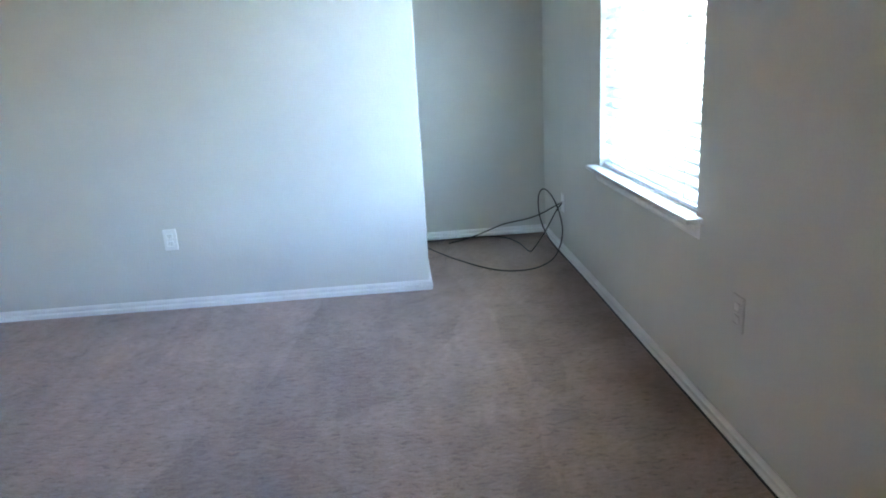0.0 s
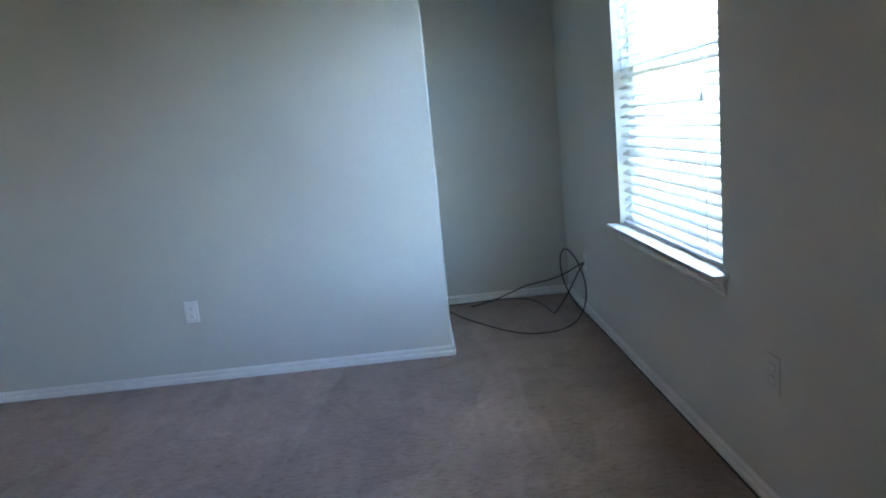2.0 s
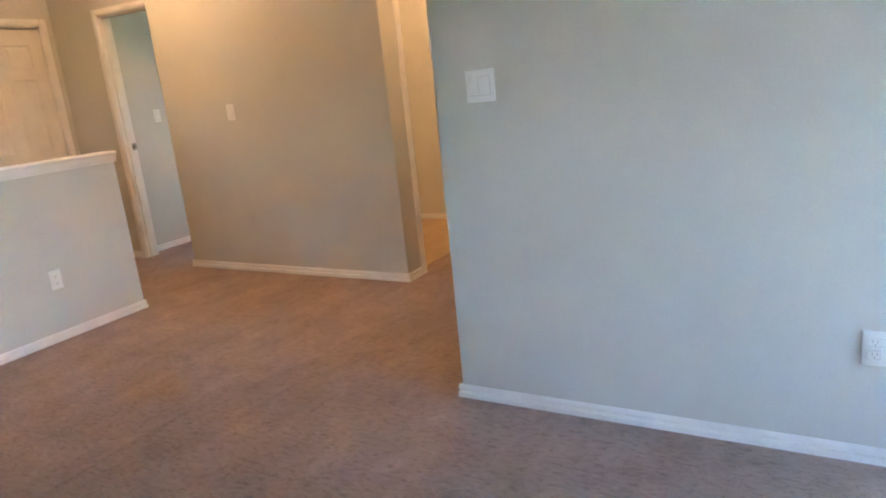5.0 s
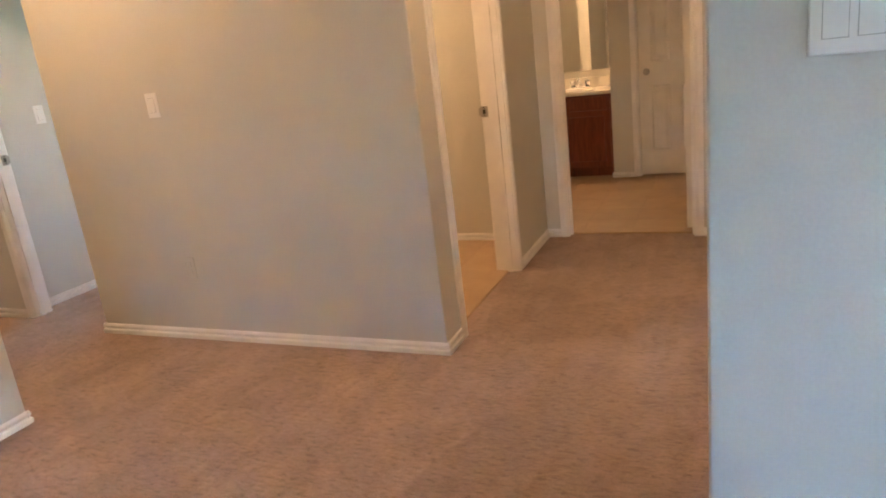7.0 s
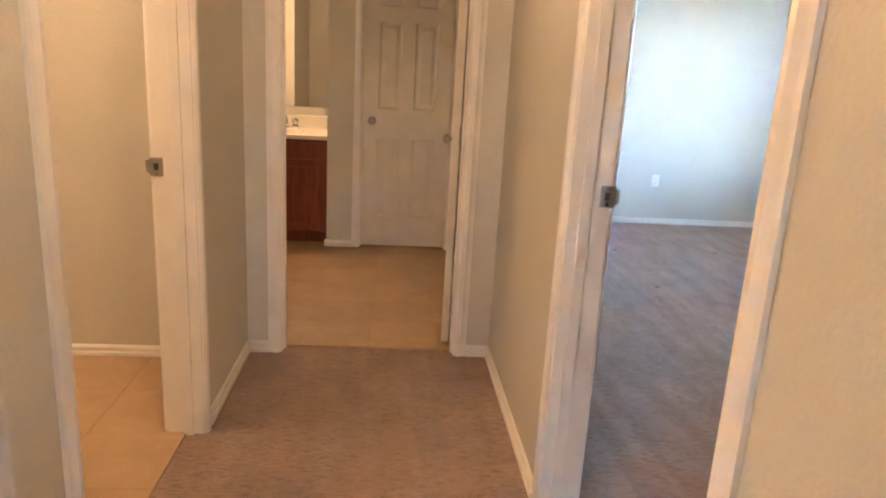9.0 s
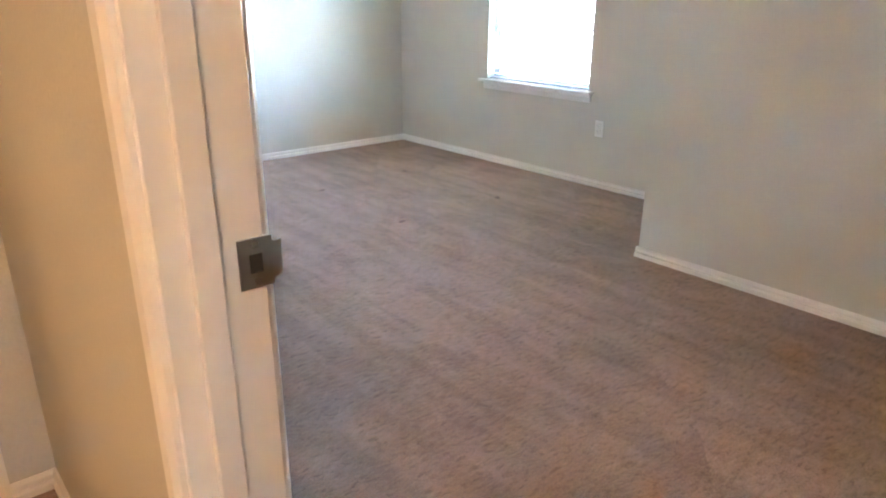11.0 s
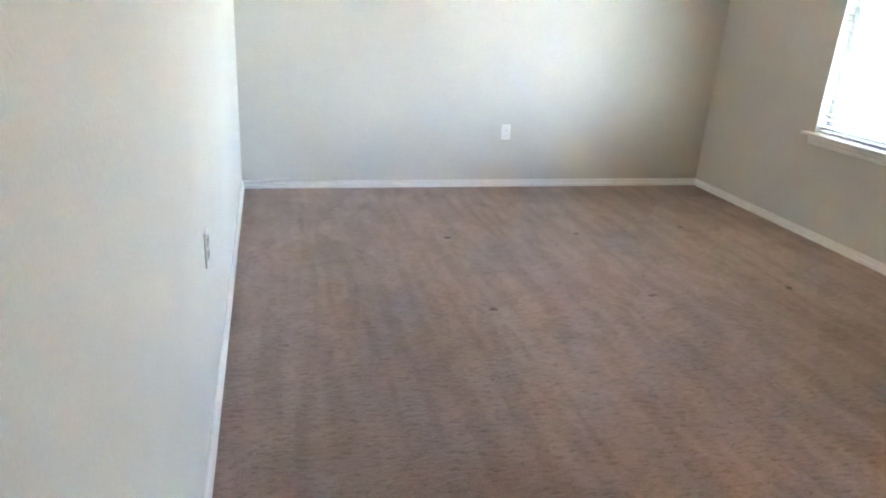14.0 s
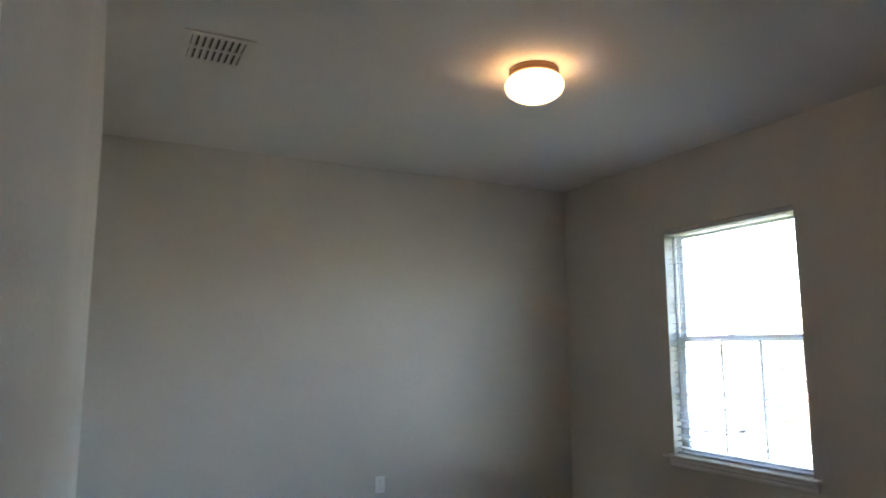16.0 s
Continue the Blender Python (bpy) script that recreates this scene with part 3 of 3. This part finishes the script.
# ---- switch plates and outlets ----
def wall_plate(name, kind_of, m, label):
    """Plate in the plane y = 0 of its own frame, facing -y."""
    root = thing(name, label, "switch" if "switch" in name else "outlet", m, group="wall plates")
    w = 0.116 if kind_of == "double" else 0.072
    bm = bmesh.new()
    soft_box(bm, -w / 2, w / 2, -0.0065, 0.0005, -0.058, 0.058, 0.003, 3)
    part("plate", bm, PLATE, root)
    xs = (-0.023, 0.023) if kind_of == "double" else (0.0,)
    for x in xs:
        if kind_of in ("double", "switch"):
            boxes("rocker_gap", [(x - 0.0175, x + 0.0175, -0.0067, -0.006, -0.0345, 0.0345)], SLOT_GREY, root)
            bm = bmesh.new()
            vs = box(bm, x - 0.0165, x + 0.0165, -0.0095, -0.0062, -0.0335, 0.0335)
            for v in vs:
                if v.co.z > 0 and v.co.y < -0.008:
                    v.co.y += 0.0025
            part("rocker", bm, PLATE, root)
        elif kind_of == "outlet":
            for z in (-0.020, 0.020):
                bm = bmesh.new()
                soft_box(bm, x - 0.017, x + 0.017, -0.0085, -0.006, z - 0.0145, z + 0.0145, 0.004, 3)
                sock = part("socket", bm, PLATE, root)
                boxes("slot", [(x + dx - 0.001, x + dx + 0.001, -0.0088, -0.008, z - 0.002, z + 0.007) for dx in (-0.0065, 0.0065)] + [(x - 0.002, x + 0.002, -0.0088, -0.008, z - 0.010, z - 0.006)], SLOT_GREY, sock)
        else:
            bm = bmesh.new()
            lathe(bm, [(0.0075, -0.006), (0.0075, -0.010), (0.0048, -0.010), (0.0048, -0.018)], 12, (x, 0, 0), "y")
            part("coax_jack", bm, NICKEL, root)
    return root


wall_plate("light_switch", "double", pose(0.199, 0, 1.275), "white double rocker switch on the loft wall")
wall_plate("outlet", "outlet", pose(1.462, 0, 0.392), "white duplex outlet low on the loft wall")
wall_plate("light_switch", "switch", pose(-2.515, V_Y, 1.215), "white single switch on the wall by the landing")
painted = [wall_plate("outlet", "outlet", pose(-2.512, V_Y, 0.391), "painted-over duplex outlet by the landing")]
wall_plate("outlet", "outlet", pose(-2.69, -0.07, 0.37, 0, 0, 90), "white duplex outlet on the half wall")
wall_plate("outlet", "outlet", pose(2.035, FAR_Y, 0.421), "white duplex outlet on the bedroom far wall")
wall_plate("outlet", "outlet", pose(EAST, 3.846, 0.585, 0, 0, 90), "white wall plate on the bedroom side wall")
wall_plate("outlet", "outlet", pose(WIN_X, 4.31, 0.419, 0, 0, -90), "white outlet beside the bedroom window")
painted.append(wall_plate("outlet", "outlet", pose(WIN_X, -1.73, 0.44, 0, 0, -90), "painted-over outlet beside the loft window"))
for root in painted:
    for ob in root.children_recursive:
        ob.data.materials[0] = WALL
wall_plate("outlet", "coax", pose(WIN_X, 0.52, 0.325, 0, 0, -90), "white coax wall plate with a black cable")
wall_plate("light_switch", "switch", pose(-4.1, 1.98, 1.22, 0, 0, 90), "white switch inside the far room")
wall_plate("outlet", "outlet", pose(-4.1, 2.2, 0.40, 0, 0, 90), "white outlet inside the far room")


# ---- loose black cable ----
def cable(points, r, label):
    cu = bpy.data.curves.new("cable", "CURVE")
    cu.dimensions = "3D"
    sp = cu.splines.new("NURBS")
    sp.points.add(len(points) - 1)
    for p, co in zip(sp.points, points):
        p.co = (*co, 1)
    sp.use_endpoint_u = True
    sp.order_u = 4
    sp.resolution_u = 10
    cu.bevel_depth = r
    cu.bevel_resolution = 3
    tmp = bpy.data.objects.new("cable_path", cu)
    scene.collection.objects.link(tmp)
    me = bpy.data.meshes.new_from_object(tmp.evaluated_get(bpy.context.evaluated_depsgraph_get()))
    bpy.data.objects.remove(tmp)
    me.materials.clear()
    me.materials.append(BLACK)
    for p in me.polygons:
        p.use_smooth = True
    return tagged(new("cable", me), label, "cable")


CR = 0.0042
cable([(2.87, 0.84, CR), (2.96, 0.64, CR), (3.09, 0.43, CR), (3.25, 0.21, CR), (3.42, 0.17, CR), (3.56, 0.25, CR), (3.66, 0.36, 0.03), (3.71, 0.41, 0.15),
       (3.705, 0.47, 0.26), (3.69, 0.60, 0.35), (3.655, 0.72, 0.40), (3.62, 0.75, 0.35), (3.605, 0.68, 0.25), (3.62, 0.62, 0.15), (3.66, 0.55, 0.06), (3.705, 0.45, CR), (3.714, 0.25, CR), (3.715, -0.2, CR), (3.714, -0.9, CR), (3.716, -1.8, CR), (3.714, -2.8, CR), (3.716, -4.2, CR)],
      CR, "black coax cable looping up beside the baseboard")
cable([(3.728, 0.52, 0.325), (3.70, 0.53, 0.315), (3.63, 0.60, 0.25), (3.55, 0.68, 0.20), (3.46, 0.76, 0.165), (3.38, 0.82, 0.14), (3.27, 0.86, 0.08), (3.15, 0.90, 0.03), (3.02, 0.92, CR)],
      CR, "black coax cable hanging from the wall plate to the carpet")
cable([(3.722, 0.52, 0.318), (3.69, 0.53, 0.28), (3.64, 0.53, 0.17), (3.55, 0.55, 0.03), (3.522, 0.552, CR), (3.515, 0.60, CR), (3.50, 0.80, CR), (3.44, 0.97, CR), (3.32, 1.045, CR), (3.15, 1.04, CR), (2.88, 1.0, CR)],
      CR, "black coax cable lying kinked on the carpet")


# ---- ceiling lights and vents ----
def ceiling_light(x, y, glow, label):
    root = thing("ceiling_light", label, "ceiling light", pose(x, y, H), group="flush ceiling lights")
    bm = bmesh.new()
    lathe(bm, [(0.118, 0), (0.122, -0.006), (0.122, -0.026), (0.112, -0.042), (0.06, -0.043)], 40)
    part("base", bm, BRONZE, root, "bronze lamp base ring", True)
    bm = bmesh.new()
    rings = [(0.108, -0.036)]
    for i in range(11):
        a = radians(-30 + 118 * i / 10)
        rings.append((0.144 * math.cos(a), -0.085 - 0.078 * math.sin(a)))
    lathe(bm, rings, 40)
    part("shade", bm, glow, root, "lit frosted glass bowl", True)
    return root


ceiling_light(2.0, 4.53, LAMP, "lit frosted-bowl flush ceiling light with bronze base")
ceiling_light(-2.85, 0.6, LAMP_LANDING, "lit frosted-bowl ceiling light over the landing")
# fill light added out of view to brighten the hall; no known fitting
ceiling_light(-0.56, 1.35, LAMP_HALL_FILL, "added unseen fill light in the hall, built as a frosted-bowl ceiling light")
ceiling_light(-2.0, 2.3, LAMP_BRIGHT, "lit frosted-bowl ceiling light in the laundry")


def vent(m, w, d, n, label):
    """A louvred grille, w by d, hanging under the plane z = 0 of its own frame."""
    root = thing("vent_grille", label, "vent", m)
    boxes("backing", [(-w / 2 + 0.02, w / 2 - 0.02, -d / 2 + 0.02, d / 2 - 0.02, -0.003, -0.001)], SLOT, root)
    bm = bmesh.new()
    e = 0.034
    for dd in ((-w / 2, w / 2, -d / 2, -d / 2 + e), (-w / 2, w / 2, d / 2 - e, d / 2), (-w / 2, -w / 2 + e, -d / 2 + e, d / 2 - e), (w / 2 - e, w / 2, -d / 2 + e, d / 2 - e), (-w / 2 + e, w / 2 - e, -0.008, 0.008)):
        box(bm, *dd, -0.009, 0.0)
    part("frame", bm, CEILING, root)
    for row in ((-d / 2 + e, -0.008), (0.008, d / 2 - e)):
        for i in range(n):
            x = -w / 2 + e + (w - 2 * e) * (i + 0.5) / n
            bm = bmesh.new()
            vs = box(bm, x - 0.005, x + 0.005, row[0], row[1], -0.010, -0.004)
            for v in vs:
                v.co.x += -0.006 if v.co.z < -0.007 else 0.004
            part("slat", bm, CEILING, root)
    return root


vent(pose(0.565, 4.99, H, 0, 0, 0), 0.30, 0.33, 8, "white louvred ceiling air register, bedroom")
vent(pose(-3.62, 1.50, 2.27, 90, 0, 0), 0.36, 0.20, 8, "white louvred wall air grille over a doorway")

# ---- bathroom ----
def tile_floor(name, x0, x1, y0, y1, size, ox, oy, label):
    root = tagged(boxes(name, [(x0, x1, y0, y1, 0.0005, 0.004)], GROUT), label, "tile floor", kind="structure")
    meshes = {}
    g = 0.0009
    i0, i1 = math.floor((x0 - ox) / size), math.ceil((x1 - ox) / size)
    j0, j1 = math.floor((y0 - oy) / size), math.ceil((y1 - oy) / size)
    for i in range(i0, i1):
        for j in range(j0, j1):
            a0, a1 = max(x0, ox + i * size + g), min(x1, ox + (i + 1) * size - g)
            b0, b1 = max(y0, oy + j * size + g), min(y1, oy + (j + 1) * size - g)
            if a1 - a0 < 0.01 or b1 - b0 < 0.01:
                continue
            key = (round(a1 - a0, 4), round(b1 - b0, 4))
            if key not in meshes:
                bm = bmesh.new()
                vs = box(bm, 0, key[0], 0, key[1], 0.0, 0.0035)
                top = [e for e in {e for v in vs for e in v.link_edges} if all(v.co.z > 0.003 for v in e.verts)]
                bmesh.ops.bevel(bm, geom=top, offset=0.0007, segments=1, affect="EDGES")
                meshes[key] = finish("tile", bm, TILE)
            ob = new("tile", meshes[key])
            ob.parent = root
            ob.location = (a0, b0, 0.0042)
    return root


def vanity():
    root = thing("bathroom_vanity", "dark cherry wooden bathroom vanity cabinet", "cabinet")
    x0, x1, y0, y1 = -2.38, -0.965, 5.285, 5.855
    boxes("body", [(x0, x1, y0 + 0.018, y1, 0.09, 0.785), (x0, x1, y0 + 0.075, y1, 0.008, 0.09)], CHERRY, root)
    n = 3
    w = (x1 - x0 - 0.02) / n
    for i in range(n):
        a0 = x0 + 0.012 + i * w
        a1 = a0 + w - 0.008
        bm = bmesh.new()
        soft_box(bm, a0, a1, y0, y0 + 0.018, 0.655, 0.765, 0.003, 2)
        part("drawer_front", bm, CHERRY, root)
        bm = bmesh.new()
        loops = []
        for inset, y in ((0.0, y0 + 0.018), (0.0, y0 + 0.002), (0.002, y0), (0.053, y0), (0.056, y0 + 0.009)):
            loops.append([bm.verts.new(p) for p in ((a0 + inset, y, 0.11 + inset), (a1 - inset, y, 0.11 + inset), (a1 - inset, y, 0.64 - inset), (a0 + inset, y, 0.64 - inset))])
        for a, b in zip(loops, loops[1:]):
            for k in range(4):
                bm.faces.new((a[k], a[(k + 1) % 4], b[(k + 1) % 4], b[k]))
        bm.faces.new(loops[-1])
        part("door", bm, CHERRY, root)
    top = thing("bathroom_countertop", "glossy cream cultured-marble vanity top with backsplash", "worktop")
    bm = bmesh.new()
    soft_box(bm, x0, x1, y0 - 0.022, y1, 0.786, 0.818, 0.006, 3)
    part("slab", bm, MARBLE, top)
    bm = bmesh.new()
    soft_box(bm, x0, x1 - 0.001, y1 - 0.022, y1, 0.8185, 0.92, 0.004, 2)
    part("backsplash", bm, MARBLE, top)
    bm = bmesh.new()
    lathe(bm, [(0.235, 0.0), (0.225, 0.010), (0.205, 0.008), (0.17, 0.003), (0.04, 0.002)], 36, (-1.40, 5.53, 0.8185))
    part("sink_bowl", bm, MARBLE, top, "", True)
    tap = thing("tap", "chrome centre-set bathroom tap with two handles", "tap", pose(-1.33, 5.76, 0.8185) @ Matrix.Scale(1.3, 4))
    bm = bmesh.new()
    soft_box(bm, -0.08, 0.08, -0.025, 0.025, 0, 0.016, 0.007, 3)
    part("base", bm, CHROME, tap)
    bm = bmesh.new()
    for i in range(7):
        a = radians(15 + 22 * i)
        b = radians(15 + 22 * (i + 1))
        p, q = Vector((0, -0.055 + 0.055 * math.cos(a), 0.02 + 0.055 * math.sin(a))), Vector((0, -0.055 + 0.055 * math.cos(b), 0.02 + 0.055 * math.sin(b)))
        bmesh.ops.create_cone(bm, segments=14, radius1=0.012, radius2=0.0115, depth=(q - p).length * 1.25, cap_ends=True,
                              matrix=Matrix.Translation((p + q) / 2) @ (q - p).to_track_quat("Z", "Y").to_matrix().to_4x4())
    part("spout", bm, CHROME, tap, "", True)
    for dx in (-0.055, 0.055):
        bm = bmesh.new()
        lathe(bm, [(0.018, 0.014), (0.016, 0.035), (0.020, 0.04), (0.022, 0.055), (0.014, 0.062)], 16, (dx, 0, 0))
        part("handle", bm, CHROME, tap, "", True)
    mir = thing("wall_mirror", "large frameless bathroom mirror above the vanity", "mirror")
    bm = bmesh.new()
    soft_box(bm, x0 + 0.05, x1 - 0.004, y1 - 0.002, y1 + 0.004, 0.985, 1.93, 0.001, 1)
    part("glass", bm, MIRROR, mir)
    bar = thing("vanity_light", "lit four-bulb vanity light bar above the mirror", "wall light")
    bm = bmesh.new()
    soft_box(bm, -1.85, -1.0, 5.81, 5.858, 1.99, 2.10, 0.006, 2)
    part("back_plate", bm, CHROME, bar)
    for i in range(4):
        bm = bmesh.new()
        x = -1.75 + i * 0.215
        rings = [(0.018, 5.812), (0.02, 5.79)] + [(0.055 * math.sin(radians(a)), 5.735 + 0.055 * math.cos(radians(a))) for a in range(25, 180, 14)]
        lathe(bm, rings, 20, (x, 0, 2.045), "y")
        part("bulb", bm, BULB, bar, "lit round bulb", True)


vanity()


# ---- door stop and carpet dents ----
ds = thing("door_stop", "small dark spring door stop on the baseboard", "door stop", pose(2.749, 2.03, 0.028))
bm = bmesh.new()
lathe(bm, [(0.011, 0.0), (0.011, -0.004), (0.006, -0.006), (0.0055, -0.05)], 14, (0, 0, 0), "x")
part("spring", bm, NICKEL, ds, "", True)
bm = bmesh.new()
lathe(bm, [(0.008, -0.048), (0.0095, -0.052), (0.0095, -0.062), (0.006, -0.066)], 14, (0, 0, 0), "x")
part("rubber_tip", bm, SLOT, ds, "", True)
FLUFF = carpet_material("carpet_crushed", (0.17, 0.115, 0.095), (4, 30, 60))
for x, y in ((1.325, 5.462), (2.165, 5.47), (2.954, 5.546), (2.983, 4.548), (2.168, 4.546), (1.305, 4.484)):
    bm = bmesh.new()
    n = 14
    ring = []
    for i in range(n):
        a = 2 * math.pi * i / n
        r = 0.016 * (1 + random.uniform(-0.35, 0.35))
        ring.append((r * math.cos(a) * 1.5, r * math.sin(a)))
    lo_ = [bm.verts.new((u, w, 0.0003)) for u, w in ring]
    mid_ = [bm.verts.new((u * 0.6, w * 0.6, 0.003 + random.uniform(0, 0.003))) for u, w in ring]
    for i in range(n):
        bm.faces.new((lo_[i], lo_[(i + 1) % n], mid_[(i + 1) % n], mid_[i]))
    bm.faces.new(mid_)
    ob = part("carpet_dent", bm, FLUFF)
    ob.location = (x, y, 0)
    tagged(ob, "crushed dark carpet tuft marking a furniture foot", "carpet dent", "furniture dents")

# ---- outside ----
GZ = -3.4
structure("ground", [(-400, 900, -700, 700, GZ - 1, GZ)], GRASS, "pale dry lawn reaching the horizon", "ground")
structure("road", [(20, 27, -300, 300, GZ - 0.3, GZ + 0.02)], CONCRETE, "pale concrete street", "road")
structure("pavement", [(17.2, 18.6, -300, 300, GZ - 0.3, GZ + 0.03), (28.4, 29.8, -300, 300, GZ - 0.3, GZ + 0.03)], CONCRETE, "pale concrete footpath beside the street", "footpath")


def house(x, y, w, d, label, mat):
    root = thing("house", label, "house", pose(x, y, GZ), group="houses across the street")
    boxes("wall", [(0, d, -w / 2, w / 2, 0, 3.0)], mat, root)
    bm = bmesh.new()
    o = 0.45
    p = [(-o, -w / 2 - o, 2.95), (-o, w / 2 + o, 2.95), (d + o, w / 2 + o, 2.95), (d + o, -w / 2 - o, 2.95)]
    r = [(d / 2, -w / 2 + d / 2.6, 2.95 + d * 0.34), (d / 2, w / 2 - d / 2.6, 2.95 + d * 0.34)]
    v = [bm.verts.new(c) for c in p + r]
    for f in ((0, 1, 5, 4), (1, 2, 5), (2, 3, 4, 5), (3, 0, 4), (0, 3, 2, 1)):
        bm.faces.new([v[i] for i in f])
    part("roof", bm, SHINGLE, root)
    for k in (-0.3, 0.05):
        win = boxes("window", [(-0.04, 0.0, w * k - 0.6, w * k + 0.6, 0.9, 2.3)], TRIM, root)
        boxes("pane", [(-0.06, -0.042, w * k - 0.52, w * k + 0.52, 0.98, 2.22)], CARGLASS, win)
    boxes("garage_door", [(-0.05, 0.0, w * 0.2, w * 0.2 + 3.2, 0, 2.2)], TRIM, root)
    boxes("door", [(-0.05, 0.0, w * -0.12 - 0.5, w * -0.12 + 0.5, 0, 2.1)], CHERRY, root)
    return root


for i, y in enumerate((-32, -14, 4, 22, 40, 58)):
    house(36 + (i % 2) * 1.5, y, 14.0, 11, "single-storey suburban house with hipped shingle roof", BRICK if i % 2 else CONCRETE)


def car(m):
    root = thing("parked_car", "silver sedan parked on a pale concrete driveway", "car", m)
    sec = [(-2.2, 0.45, 0.78), (-2.1, 0.35, 0.92), (-1.4, 0.3, 0.98), (-0.9, 0.3, 0.98), (1.0, 0.3, 0.95), (1.9, 0.32, 0.82), (2.2, 0.42, 0.68)]
    bm = bmesh.new()
    loops = []
    for x, zb, zt in sec:
        hwid = 0.88 if abs(x) < 2 else 0.74
        loops.append([bm.verts.new((x, yy, zz)) for yy, zz in ((-hwid, zb), (-hwid, zt - 0.12), (-hwid + 0.12, zt), (hwid - 0.12, zt), (hwid, zt - 0.12), (hwid, zb))])
    for a, b in zip(loops, loops[1:]):
        for i in range(6):
            bm.faces.new((a[i], a[(i + 1) % 6], b[(i + 1) % 6], b[i]))
    bm.faces.new(loops[0])
    bm.faces.new(loops[-1])
    body = part("body", bm, CARPAINT, root, "", True)
    bm = bmesh.new()
    lo = [bm.verts.new(c) for c in ((-1.65, -0.76, 0.95), (1.15, -0.76, 0.93), (1.15, 0.76, 0.93), (-1.65, 0.76, 0.95))]
    hi = [bm.verts.new(c) for c in ((-0.95, -0.58, 1.42), (0.35, -0.58, 1.42), (0.35, 0.58, 1.42), (-0.95, 0.58, 1.42))]
    for i in range(4):
        bm.faces.new((lo[i], lo[(i + 1) % 4], hi[(i + 1) % 4], hi[i]))
    part("windows", bm, CARGLASS, root)
    boxes("roof", [(-0.97, 0.37, -0.59, 0.59, 1.415, 1.45)], CARPAINT, root)
    for x in (-1.35, 1.35):
        for y in (-0.8, 0.8):
            bm = bmesh.new()
            lathe(bm, [(0.22, y - 0.1), (0.32, y - 0.09), (0.32, y + 0.09), (0.22, y + 0.1)], 22, (x, 0, 0.32), "y")
            wh = part("wheel", bm, TYRE, root)
            bm = bmesh.new()
            s = 1 if y > 0 else -1
            lathe(bm, [(0.2, y + s * 0.09), (0.19, y + s * 0.105), (0.05, y + s * 0.11)], 18, (x, 0, 0.32), "y")
            part("rim", bm, NICKEL, wh)
    return root


structure("driveway", [(29.8, 37.0, 27.6, 33.0, GZ - 0.3, GZ + 0.02)], CONCRETE, "pale concrete driveway between the houses", "driveway")
car(pose(32.0, 30.4, GZ + 0.02, 0, 0, 115))

# ---- floor tiles ----
tile_floor("floor_bath", -2.4, 0.0, END_Y + 0.055, 5.86, 0.335, -0.57, END_Y + 0.06, "tan stone-look floor tiles in the bathroom")
tile_floor("floor_laundry", -2.8, -1.185, V_Y + 0.11, 3.18, 0.335, -1.52, 3.18, "tan stone-look floor tiles in the laundry")
